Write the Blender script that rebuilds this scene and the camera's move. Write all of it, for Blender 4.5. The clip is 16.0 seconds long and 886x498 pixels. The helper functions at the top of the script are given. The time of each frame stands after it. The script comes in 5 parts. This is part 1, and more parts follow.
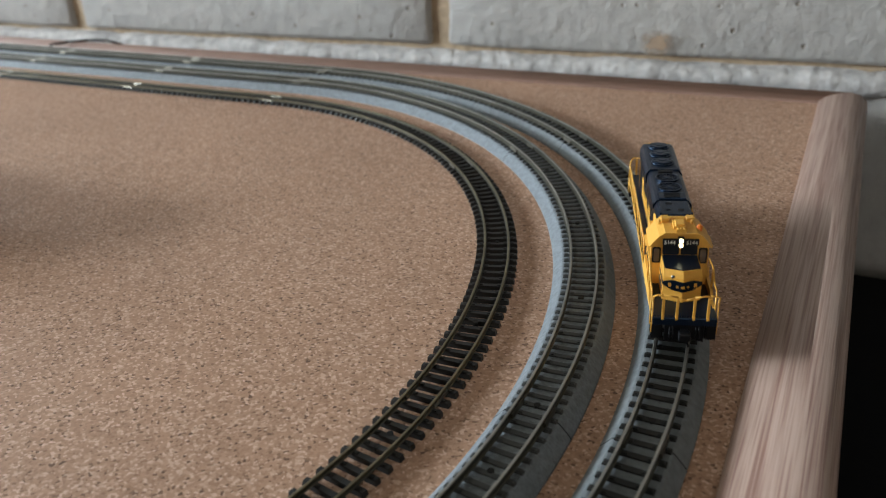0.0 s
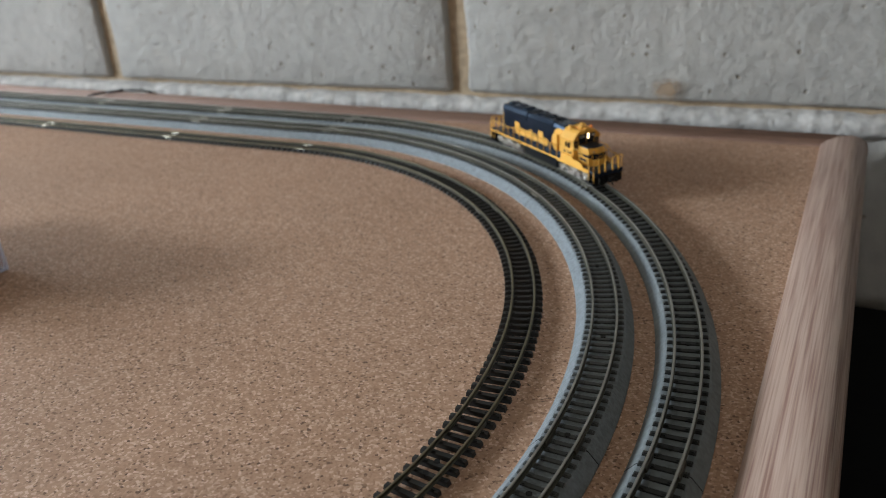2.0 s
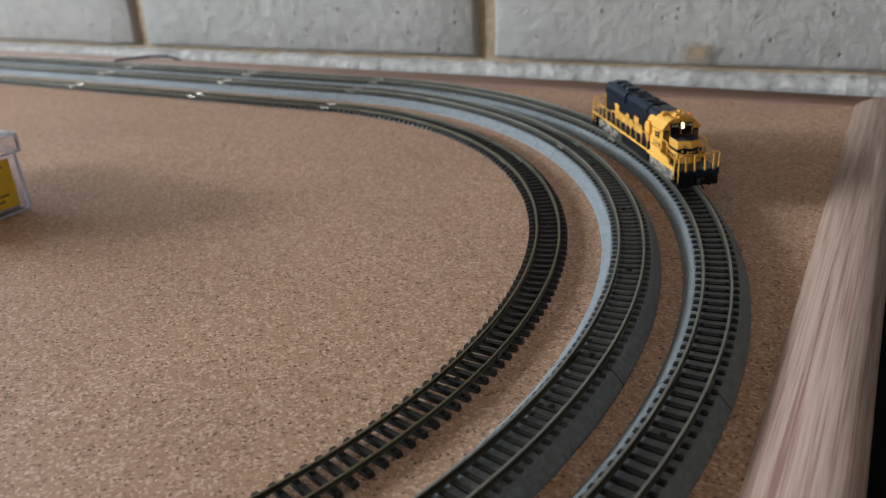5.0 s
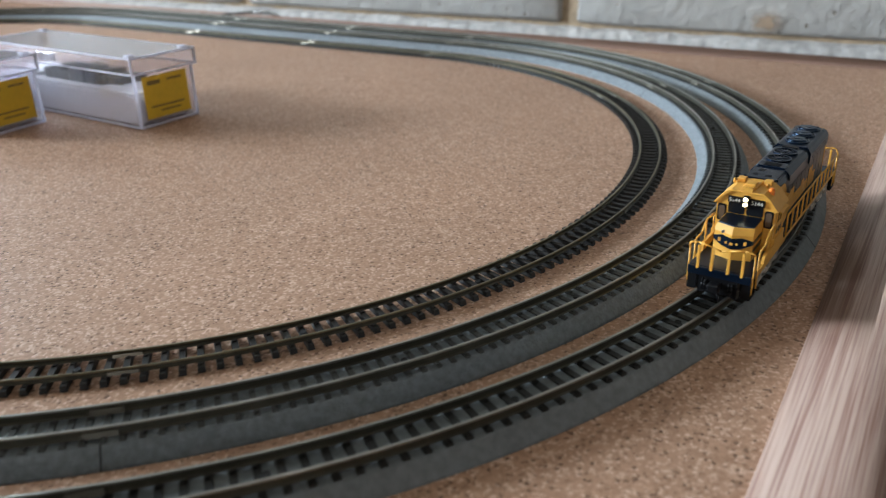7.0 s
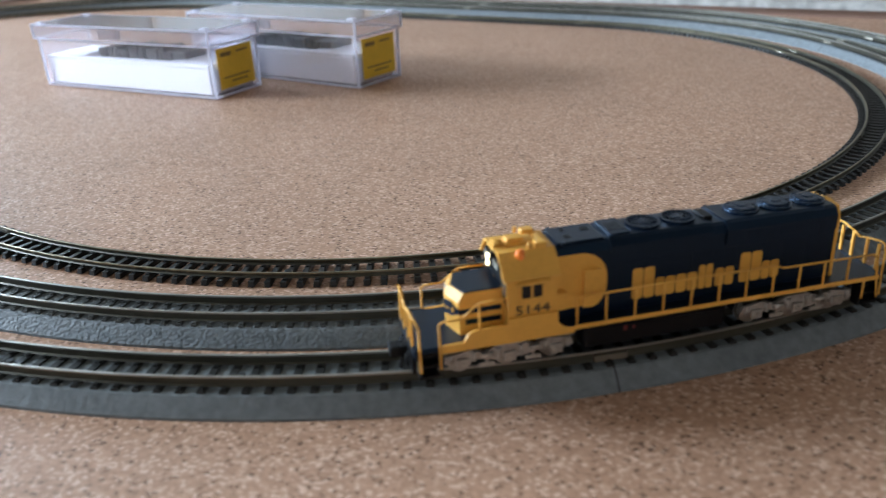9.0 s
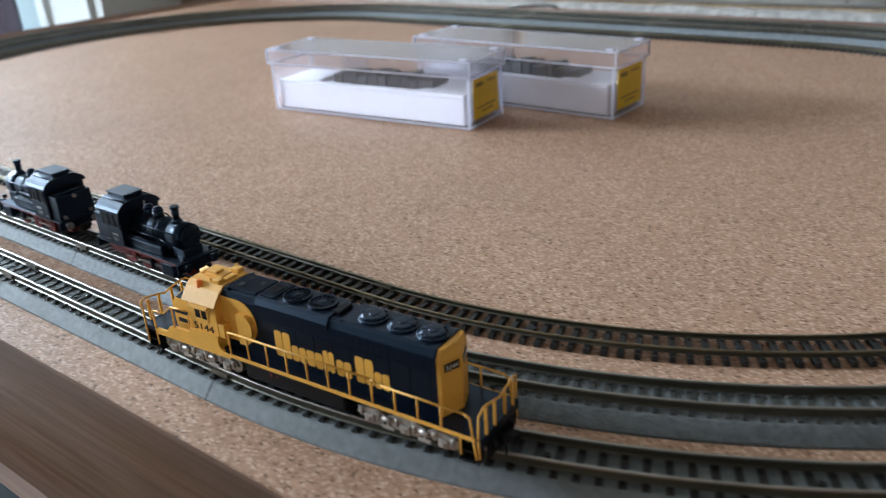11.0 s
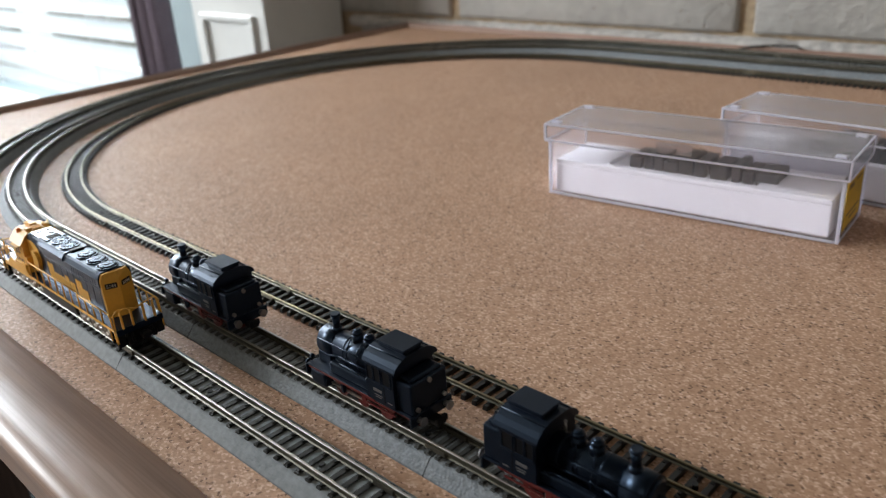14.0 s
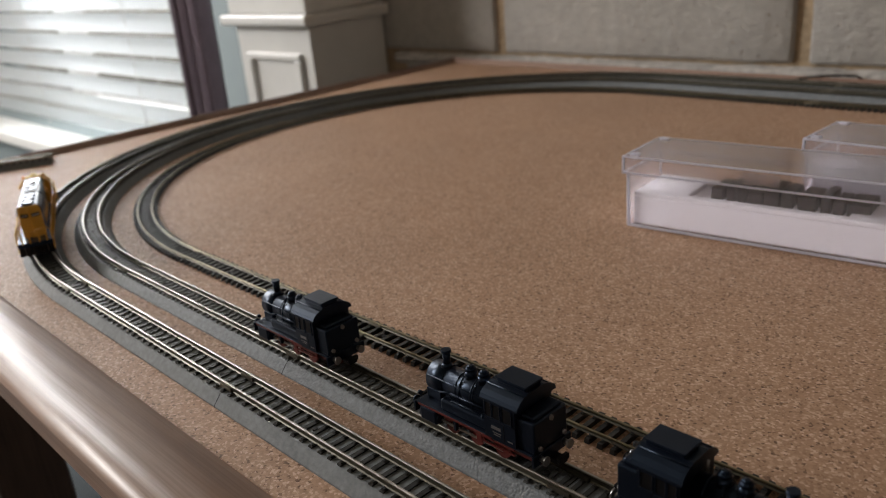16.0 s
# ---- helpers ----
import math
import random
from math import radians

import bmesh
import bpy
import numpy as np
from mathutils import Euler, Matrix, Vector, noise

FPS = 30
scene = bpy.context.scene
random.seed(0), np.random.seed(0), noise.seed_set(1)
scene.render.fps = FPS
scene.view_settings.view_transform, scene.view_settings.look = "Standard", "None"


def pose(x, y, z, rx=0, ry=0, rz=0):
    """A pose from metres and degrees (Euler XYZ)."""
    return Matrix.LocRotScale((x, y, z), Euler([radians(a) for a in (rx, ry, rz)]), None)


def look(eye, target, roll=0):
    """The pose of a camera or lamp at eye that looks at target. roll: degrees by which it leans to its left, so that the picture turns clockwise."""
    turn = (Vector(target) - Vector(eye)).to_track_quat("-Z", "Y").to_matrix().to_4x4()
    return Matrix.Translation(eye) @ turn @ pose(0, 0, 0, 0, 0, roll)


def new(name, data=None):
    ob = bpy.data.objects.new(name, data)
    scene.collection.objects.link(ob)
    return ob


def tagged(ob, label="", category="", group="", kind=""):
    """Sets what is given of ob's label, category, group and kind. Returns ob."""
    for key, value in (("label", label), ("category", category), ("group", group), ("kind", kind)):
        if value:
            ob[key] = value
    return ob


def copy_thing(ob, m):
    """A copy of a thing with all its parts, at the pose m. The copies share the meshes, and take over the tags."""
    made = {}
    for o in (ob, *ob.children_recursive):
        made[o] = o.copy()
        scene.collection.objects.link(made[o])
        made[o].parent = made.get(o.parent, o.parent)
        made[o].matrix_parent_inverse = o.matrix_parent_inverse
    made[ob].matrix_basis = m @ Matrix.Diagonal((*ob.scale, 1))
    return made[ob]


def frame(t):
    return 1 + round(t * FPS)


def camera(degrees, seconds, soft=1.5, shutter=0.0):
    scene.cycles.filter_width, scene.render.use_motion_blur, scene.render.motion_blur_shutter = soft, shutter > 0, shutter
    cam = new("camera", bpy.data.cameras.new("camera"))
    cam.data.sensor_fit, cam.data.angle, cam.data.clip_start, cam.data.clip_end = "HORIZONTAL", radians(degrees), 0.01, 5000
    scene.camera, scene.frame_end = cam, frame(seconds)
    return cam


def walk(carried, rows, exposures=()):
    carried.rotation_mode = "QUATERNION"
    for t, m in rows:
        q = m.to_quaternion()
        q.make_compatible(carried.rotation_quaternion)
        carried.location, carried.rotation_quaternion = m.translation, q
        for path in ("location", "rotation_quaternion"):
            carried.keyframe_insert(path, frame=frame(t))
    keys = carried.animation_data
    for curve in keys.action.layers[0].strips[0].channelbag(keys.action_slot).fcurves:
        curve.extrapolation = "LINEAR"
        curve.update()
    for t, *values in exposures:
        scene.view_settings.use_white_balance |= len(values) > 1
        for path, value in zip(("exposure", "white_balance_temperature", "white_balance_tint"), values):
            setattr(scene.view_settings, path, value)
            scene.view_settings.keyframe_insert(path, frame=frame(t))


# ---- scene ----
cam = camera(57.9, 16.0, soft=1.0, shutter=0.3)
cam.data.dof.use_dof = True
cam.data.dof.focus_distance = 0.265
cam.data.dof.aperture_fstop = 16.0
walk(cam, [
    (0, look((0.4290, -0.0201, 0.1427), (0.0138, 0.7765, -0.2967), -3.41)),
    (0.5, look((0.4336, -0.0263, 0.1510), (0.0174, 0.7755, -0.2780), -3.91)),
    (1, look((0.4347, -0.0304, 0.1566), (0.0146, 0.7746, -0.2623), -4.21)),
    (1.5, look((0.4315, -0.0379, 0.1586), (0.0056, 0.7683, -0.2521), -4.39)),
    (2, look((0.4331, -0.0448, 0.1611), (-0.0008, 0.7602, -0.2435), -4.43)),
    (2.5, look((0.4301, -0.0496, 0.1608), (-0.0100, 0.7534, -0.2411), -4.41)),
    (3, look((0.4260, -0.0529, 0.1562), (-0.0178, 0.7496, -0.2424), -4.23)),
    (3.2, look((0.4259, -0.0527, 0.1560), (-0.0188, 0.7505, -0.2404), -4.20)),
    (5.5, look((0.4343, -0.0509, 0.1289), (-0.0293, 0.7332, -0.2837), -3.53)),
    (6, look((0.4338, -0.0747, 0.1248), (-0.0365, 0.7010, -0.2960), -2.75)),
    (6.5, look((0.4317, -0.1151, 0.1228), (-0.0488, 0.6584, -0.2906), -1.83)),
    (7, look((0.4332, -0.1469, 0.1193), (-0.0491, 0.6296, -0.2862), -1.47)),
    (7.5, look((0.4202, -0.1749, 0.1151), (-0.0645, 0.6041, -0.2826), -1.54)),
    (8, look((0.4036, -0.1943, 0.1100), (-0.0883, 0.5825, -0.2830), -1.80)),
    (8.5, look((0.3812, -0.2180, 0.1066), (-0.1184, 0.5523, -0.2897), -2.32)),
    (9, look((0.3625, -0.2353, 0.1074), (-0.1463, 0.5234, -0.2995), -2.97)),
    (11.3, look((0.2259, -0.2910, 0.1339), (-0.3418, 0.4226, -0.2767), -3.66)),
    (11.5, look((0.2076, -0.2849, 0.1346), (-0.3719, 0.4188, -0.2766), -3.90)),
    (12, look((0.1564, -0.2639, 0.1403), (-0.4379, 0.4168, -0.2880), -3.81)),
    (12.5, look((0.1226, -0.2580, 0.1416), (-0.4853, 0.4073, -0.2917), -4.48)),
    (13, look((0.1161, -0.2618, 0.1469), (-0.5024, 0.3970, -0.2814), -4.61)),
    (13.5, look((0.1100, -0.2692, 0.1521), (-0.5190, 0.3901, -0.2597), -4.20)),
    (14, look((0.0904, -0.2734, 0.1558), (-0.5478, 0.3845, -0.2439), -4.03)),
    (14.5, look((0.0759, -0.2704, 0.1535), (-0.5724, 0.3859, -0.2324), -4.20)),
    (15, look((0.0722, -0.2836, 0.1487), (-0.5839, 0.3707, -0.2274), -4.16)),
    (15.5, look((0.0695, -0.2899, 0.1588), (-0.5960, 0.3613, -0.2059), -4.55)),
    (16, look((0.0687, -0.2897, 0.1568), (-0.6036, 0.3581, -0.2015), -5.13)),
], exposures=[(0, 0.83, 6600, 11), (0.5, 0.68, 6600, 11), (1, 0.63, 6600, 11), (2, 0.66, 6600, 11), (3, 0.70, 6600, 11), (5.5, 0.68, 6600, 12), (6.3, 0.73, 6600, 12), (7, 1.08, 6250, 10), (9, 1.10, 5850, 9),
                                                     (11.5, 0.62, 6300, 9), (12, 0.28, 6700, 13), (13, 0.35, 6900, 14), (14.1, 0.43, 7150, 15), (14.6, -0.05, 7900, 20), (16, -0.25, 8000, 20)])

# ---- world and light ----
world = bpy.data.worlds.new("world")
scene.world = world
world.use_nodes = True
wn = world.node_tree
sky = wn.nodes.new("ShaderNodeTexSky")
sky.sky_type = "NISHITA"
sky.sun_disc = False
sky.sun_elevation = radians(35)
sky.sun_rotation = radians(150)
wn.links.new(sky.outputs[0], wn.nodes["Background"].inputs[0])
wn.nodes["Background"].inputs[1].default_value = 0.12


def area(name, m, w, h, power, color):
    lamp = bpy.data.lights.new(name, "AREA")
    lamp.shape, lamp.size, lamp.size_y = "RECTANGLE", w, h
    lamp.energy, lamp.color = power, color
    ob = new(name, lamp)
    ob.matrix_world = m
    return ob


# daylight from the side window that throws the shadows and the blind-covered window
area("side_window_daylight", look((-3.36, -1.42, 1.12), (0.0, 0.15, 0.0)), 1.0, 0.65, 120, (0.79, 0.91, 1.0))
area("blind_window_daylight", look((-2.25, 0.37, 0.60), (-0.5, -0.7, 0.0)), 1.2, 0.9, 56, (0.72, 0.87, 1.0))
# added warm fill from behind the camera, no window known there
area("rear_fill", look((1.6, -2.95, 0.9), (0.0, 0.1, 0.0)), 1.3, 0.9, 2.6, (1.0, 0.84, 0.68))


# ---- materials ----
def mat(name, color, rough=0.6, metal=0.0, grain=0.0, scale=200.0, bump=0.0, bump_scale=None, stain=0.0, stain_scale=8.0,
        coat=0.0, random_tone=0.0, spec=0.5, beads=False):
    m = bpy.data.materials.new(name)
    m.use_nodes = True
    nt = m.node_tree
    bsdf = nt.nodes["Principled BSDF"]
    bsdf.inputs["Roughness"].default_value = rough
    bsdf.inputs["Metallic"].default_value = metal
    bsdf.inputs["Coat Weight"].default_value = coat
    bsdf.inputs["Specular IOR Level"].default_value = spec
    coord = nt.nodes.new("ShaderNodeTexCoord").outputs["Object"]
    rgb = nt.nodes.new("ShaderNodeRGB")
    rgb.outputs[0].default_value = (*color, 1)
    out = rgb.outputs[0]

    def vary(socket, s, amount, detail=4.0):
        tex = nt.nodes.new("ShaderNodeTexNoise")
        tex.inputs["Scale"].default_value = s
        tex.inputs["Detail"].default_value = detail
        nt.links.new(coord, tex.inputs["Vector"])
        ramp = nt.nodes.new("ShaderNodeMapRange")
        ramp.inputs["From Min"].default_value, ramp.inputs["From Max"].default_value = 0.3, 0.7
        ramp.inputs["To Min"].default_value, ramp.inputs["To Max"].default_value = 1 - amount, 1 + amount
        nt.links.new(tex.outputs["Fac"], ramp.inputs["Value"])
        mul = nt.nodes.new("ShaderNodeVectorMath")
        mul.operation = "MULTIPLY"
        nt.links.new(socket, mul.inputs[0])
        nt.links.new(ramp.outputs[0], mul.inputs[1])
        return mul.outputs[0], tex

    if grain:
        out, _ = vary(out, scale, grain)
    if stain:
        out, _ = vary(out, stain_scale, stain, 3.0)
    if random_tone:
        info = nt.nodes.new("ShaderNodeObjectInfo")
        ramp = nt.nodes.new("ShaderNodeMapRange")
        ramp.inputs["To Min"].default_value, ramp.inputs["To Max"].default_value = 1 - random_tone, 1 + random_tone
        nt.links.new(info.outputs["Random"], ramp.inputs["Value"])
        mul = nt.nodes.new("ShaderNodeVectorMath")
        mul.operation = "MULTIPLY"
        nt.links.new(out, mul.inputs[0])
        nt.links.new(ramp.outputs[0], mul.inputs[1])
        out = mul.outputs[0]
    nt.links.new(out, bsdf.inputs["Base Color"])
    if bump:
        tex = nt.nodes.new("ShaderNodeTexVoronoi" if beads else "ShaderNodeTexNoise")
        tex.inputs["Scale"].default_value = bump_scale or scale
        tex.inputs["Detail"].default_value = 0.0 if beads else 5.0
        nt.links.new(coord, tex.inputs["Vector"])
        node = nt.nodes.new("ShaderNodeBump")
        node.inputs["Strength"].default_value = min(1.0, bump)
        node.inputs["Distance"].default_value = (0.45 if beads else 0.3) / (bump_scale or scale)
        node.invert = beads
        nt.links.new(tex.outputs["Distance" if beads else "Fac"], node.inputs["Height"])
        nt.links.new(node.outputs[0], bsdf.inputs["Normal"])
    return m


def cork_material():
    """Granulated cork: cells of several browns with dark flecks and a fine pitted relief."""
    m = bpy.data.materials.new("cork")
    m.use_nodes = True
    nt = m.node_tree
    bsdf = nt.nodes["Principled BSDF"]
    bsdf.inputs["Roughness"].default_value = 0.6
    bsdf.inputs["Specular IOR Level"].default_value = 0.3
    coord = nt.nodes.new("ShaderNodeTexCoord").outputs["Object"]
    warp = nt.nodes.new("ShaderNodeTexNoise")
    warp.inputs["Scale"].default_value = 420
    nt.links.new(coord, warp.inputs["Vector"])
    add = nt.nodes.new("ShaderNodeVectorMath")
    add.operation = "MULTIPLY_ADD"
    add.inputs[1].default_value = (0.0007, 0.0007, 0.0007)
    nt.links.new(warp.outputs["Color"], add.inputs[0])
    nt.links.new(coord, add.inputs[2])
    cells = nt.nodes.new("ShaderNodeTexVoronoi")
    cells.inputs["Scale"].default_value = 1150
    nt.links.new(add.outputs[0], cells.inputs["Vector"])
    tone = nt.nodes.new("ShaderNodeValToRGB")
    tone.color_ramp.elements[0].color = (0.15, 0.080, 0.048, 1)
    tone.color_ramp.elements[1].color = (0.68, 0.465, 0.345, 1)
    mid = tone.color_ramp.elements.new(0.10)
    mid.color = (0.388, 0.220, 0.138, 1)
    mid2 = tone.color_ramp.elements.new(0.7)
    mid2.color = (0.488, 0.290, 0.187, 1)
    split = nt.nodes.new("ShaderNodeSeparateColor")
    nt.links.new(cells.outputs["Color"], split.inputs[0])
    nt.links.new(split.outputs[0], tone.inputs[0])
    cloud = nt.nodes.new("ShaderNodeTexNoise")
    cloud.inputs["Scale"].default_value = 9
    cloud.inputs["Detail"].default_value = 5
    nt.links.new(coord, cloud.inputs["Vector"])
    rng = nt.nodes.new("ShaderNodeMapRange")
    rng.inputs["From Min"].default_value, rng.inputs["From Max"].default_value = 0.3, 0.7
    rng.inputs["To Min"].default_value, rng.inputs["To Max"].default_value = 0.93, 1.07
    nt.links.new(cloud.outputs["Fac"], rng.inputs["Value"])
    fleck = nt.nodes.new("ShaderNodeTexNoise")
    fleck.inputs["Scale"].default_value = 330
    fleck.inputs["Detail"].default_value = 2
    nt.links.new(coord, fleck.inputs["Vector"])
    cut = nt.nodes.new("ShaderNodeMapRange")
    cut.inputs["From Min"].default_value, cut.inputs["From Max"].default_value = 0.66, 0.74
    cut.inputs["To Min"].default_value, cut.inputs["To Max"].default_value = 1.0, 0.72
    nt.links.new(fleck.outputs["Fac"], cut.inputs["Value"])
    mul = nt.nodes.new("ShaderNodeVectorMath")
    mul.operation = "MULTIPLY"
    nt.links.new(tone.outputs[0], mul.inputs[0])
    nt.links.new(rng.outputs[0], mul.inputs[1])
    mul2 = nt.nodes.new("ShaderNodeVectorMath")
    mul2.operation = "MULTIPLY"
    nt.links.new(mul.outputs[0], mul2.inputs[0])
    nt.links.new(cut.outputs[0], mul2.inputs[1])
    nt.links.new(mul2.outputs[0], bsdf.inputs["Base Color"])
    bump = nt.nodes.new("ShaderNodeBump")
    bump.inputs["Strength"].default_value = 0.9
    bump.inputs["Distance"].default_value = 0.0008
    nt.links.new(split.outputs[1], bump.inputs["Height"])
    nt.links.new(bump.outputs[0], bsdf.inputs["Normal"])
    return m


def wood_material(name, light, dark, stretch, rough=0.45, coat=0.25, relief=0.3):
    m = bpy.data.materials.new(name)
    m.use_nodes = True
    nt = m.node_tree
    bsdf = nt.nodes["Principled BSDF"]
    bsdf.inputs["Roughness"].default_value = rough
    bsdf.inputs["Coat Weight"].default_value = coat
    bsdf.inputs["Coat Roughness"].default_value = 0.35
    coord = nt.nodes.new("ShaderNodeTexCoord").outputs["Object"]
    mapping = nt.nodes.new("ShaderNodeMapping")
    mapping.inputs["Scale"].default_value = stretch
    nt.links.new(coord, mapping.inputs["Vector"])
    broad = nt.nodes.new("ShaderNodeTexNoise")
    broad.inputs["Scale"].default_value = 1.0
    broad.inputs["Detail"].default_value = 6
    broad.inputs["Distortion"].default_value = 0.4
    nt.links.new(mapping.outputs[0], broad.inputs["Vector"])
    fine = nt.nodes.new("ShaderNodeTexNoise")
    fine.inputs["Scale"].default_value = 4.5
    fine.inputs["Detail"].default_value = 3
    nt.links.new(mapping.outputs[0], fine.inputs["Vector"])
    mix = nt.nodes.new("ShaderNodeMath")
    mix.operation = "MULTIPLY_ADD"
    mix.inputs[1].default_value = 0.6
    nt.links.new(fine.outputs["Fac"], mix.inputs[0])
    half = nt.nodes.new("ShaderNodeMath")
    half.operation = "MULTIPLY"
    half.inputs[1].default_value = 0.45
    nt.links.new(broad.outputs["Fac"], half.inputs[0])
    nt.links.new(half.outputs[0], mix.inputs[2])
    ramp = nt.nodes.new("ShaderNodeValToRGB")
    ramp.color_ramp.elements[0].position, ramp.color_ramp.elements[0].color = 0.40, (*dark, 1)
    ramp.color_ramp.elements[1].position, ramp.color_ramp.elements[1].color = 0.60, (*light, 1)
    nt.links.new(mix.outputs[0], ramp.inputs[0])
    nt.links.new(ramp.outputs[0], bsdf.inputs["Base Color"])
    bump = nt.nodes.new("ShaderNodeBump")
    bump.inputs["Strength"].default_value = relief
    bump.inputs["Distance"].default_value = 0.0003
    nt.links.new(mix.outputs[0], bump.inputs["Height"])
    nt.links.new(bump.outputs[0], bsdf.inputs["Normal"])
    return m


def glass(name, color, rough=0.05, ior=1.3):
    m = bpy.data.materials.new(name)
    m.use_nodes = True
    bsdf = m.node_tree.nodes["Principled BSDF"]
    bsdf.inputs["Base Color"].default_value = (*color, 1)
    bsdf.inputs["Transmission Weight"].default_value = 1.0
    bsdf.inputs["Roughness"].default_value = rough
    bsdf.inputs["IOR"].default_value = ior
    return m


def glow(name, color, strength):
    m = bpy.data.materials.new(name)
    m.use_nodes = True
    bsdf = m.node_tree.nodes["Principled BSDF"]
    bsdf.inputs["Base Color"].default_value = (*color, 1)
    bsdf.inputs["Emission Color"].default_value = (*color, 1)
    bsdf.inputs["Emission Strength"].default_value = strength
    return m


CORK = cork_material()
RIM = wood_material("rim_wood", (0.36, 0.225, 0.165), (0.26, 0.15, 0.105), (6, 260, 260), 0.52, 0.38, 0.05)
RIM_Y = wood_material("rim_wood_along", (0.38, 0.265, 0.21), (0.20, 0.105, 0.078), (330, 5, 330), 0.55, 0.1, 0.6)
RIM_BACK = wood_material("matt_back_rim_wood", (0.30, 0.185, 0.14), (0.19, 0.11, 0.08), (7, 500, 500), 0.65, 0.0)
LEG_WOOD = wood_material("dark_wood", (0.12, 0.07, 0.05), (0.06, 0.035, 0.025), (300, 300, 6))


def pitted_paint():
    """Masonry paint over coarse block: uneven coat, pits with brown bottoms, drips."""
    m = mat("painted_block", (0.37, 0.355, 0.33), 0.62, grain=0.07, scale=70, stain=0.10, stain_scale=9, random_tone=0.03)
    nt = m.node_tree
    bsdf = nt.nodes["Principled BSDF"]
    coord = nt.nodes.new("ShaderNodeTexCoord").outputs["Object"]
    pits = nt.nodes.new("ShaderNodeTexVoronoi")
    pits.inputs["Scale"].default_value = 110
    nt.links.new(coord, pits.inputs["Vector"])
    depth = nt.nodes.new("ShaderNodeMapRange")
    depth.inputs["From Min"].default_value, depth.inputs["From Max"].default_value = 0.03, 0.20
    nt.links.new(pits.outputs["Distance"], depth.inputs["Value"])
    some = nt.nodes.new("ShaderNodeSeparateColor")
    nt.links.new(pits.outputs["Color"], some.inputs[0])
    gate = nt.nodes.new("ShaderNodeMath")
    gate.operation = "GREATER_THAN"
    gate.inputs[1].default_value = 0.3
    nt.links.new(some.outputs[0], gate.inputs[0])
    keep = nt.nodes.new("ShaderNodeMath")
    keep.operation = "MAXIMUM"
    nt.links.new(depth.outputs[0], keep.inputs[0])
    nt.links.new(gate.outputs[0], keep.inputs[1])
    rough = nt.nodes.new("ShaderNodeTexNoise")
    rough.inputs["Scale"].default_value = 85
    rough.inputs["Detail"].default_value = 9
    rough.inputs["Roughness"].default_value = 0.62
    nt.links.new(coord, rough.inputs["Vector"])
    total = nt.nodes.new("ShaderNodeMath")
    total.operation = "MULTIPLY_ADD"
    total.inputs[1].default_value = 0.6
    nt.links.new(keep.outputs[0], total.inputs[0])
    nt.links.new(rough.outputs["Fac"], total.inputs[2])
    bump = nt.nodes.new("ShaderNodeBump")
    bump.inputs["Strength"].default_value = 0.9
    bump.inputs["Distance"].default_value = 0.0030
    nt.links.new(total.outputs[0], bump.inputs["Height"])
    nt.links.new(bump.outputs[0], bsdf.inputs["Normal"])
    paint = bsdf.inputs["Base Color"].links[0].from_socket
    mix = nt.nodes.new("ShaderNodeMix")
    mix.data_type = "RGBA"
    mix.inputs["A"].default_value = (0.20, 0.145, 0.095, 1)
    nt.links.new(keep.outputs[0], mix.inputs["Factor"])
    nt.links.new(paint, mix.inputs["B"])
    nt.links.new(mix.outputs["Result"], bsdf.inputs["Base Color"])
    return m


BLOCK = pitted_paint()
MORTAR = mat("sandy_mortar", (0.40, 0.30, 0.20), 0.9, grain=0.2, scale=160, bump=0.8, bump_scale=140)
LEDGE = mat("whitewashed_render", (0.44, 0.42, 0.40), 0.8, grain=0.25, scale=120, bump=1.0, bump_scale=80, stain=0.15, stain_scale=20)
STAIN = mat("rusty_stain", (0.36, 0.25, 0.16), 0.85, grain=0.25, scale=90)
st = STAIN.node_tree
st_coord = st.nodes.new("ShaderNodeTexCoord").outputs["Object"]
st_map = st.nodes.new("ShaderNodeMapping")
st_map.inputs["Location"].default_value = (-0.311 / 0.014, 0, -0.0200 / 0.0105)
st_map.inputs["Scale"].default_value = (1 / 0.014, 0, 1 / 0.0105)
st_len = st.nodes.new("ShaderNodeVectorMath")
st_len.operation = "LENGTH"
st_noise = st.nodes.new("ShaderNodeTexNoise")
st_noise.inputs["Scale"].default_value = 220
st_add = st.nodes.new("ShaderNodeMath")
st_add.operation = "ADD"
st_fade = st.nodes.new("ShaderNodeMapRange")
st_fade.inputs["From Min"].default_value, st_fade.inputs["From Max"].default_value = 1.45, 0.75
st_fade.inputs["To Max"].default_value = 0.75
st_clear = st.nodes.new("ShaderNodeBsdfTransparent")
st_mix = st.nodes.new("ShaderNodeMixShader")
st.links.new(st_coord, st_map.inputs["Vector"])
st.links.new(st_map.outputs[0], st_len.inputs[0])
st.links.new(st_coord, st_noise.inputs["Vector"])
st.links.new(st_len.outputs["Value"], st_add.inputs[0])
st.links.new(st_noise.outputs["Fac"], st_add.inputs[1])
st.links.new(st_add.outputs[0], st_fade.inputs["Value"])
st.links.new(st_fade.outputs[0], st_mix.inputs[0])
st.links.new(st_clear.outputs[0], st_mix.inputs[1])
st.links.new(st.nodes["Principled BSDF"].outputs[0], st_mix.inputs[2])
st.links.new(st_mix.outputs[0], st.nodes["Material Output"].inputs[0])
BALLAST = mat("grey_plastic_roadbed", (0.165, 0.182, 0.190), 0.6, grain=0.16, scale=420, bump=0.6, bump_scale=620, stain=0.12, stain_scale=25, spec=0.2)
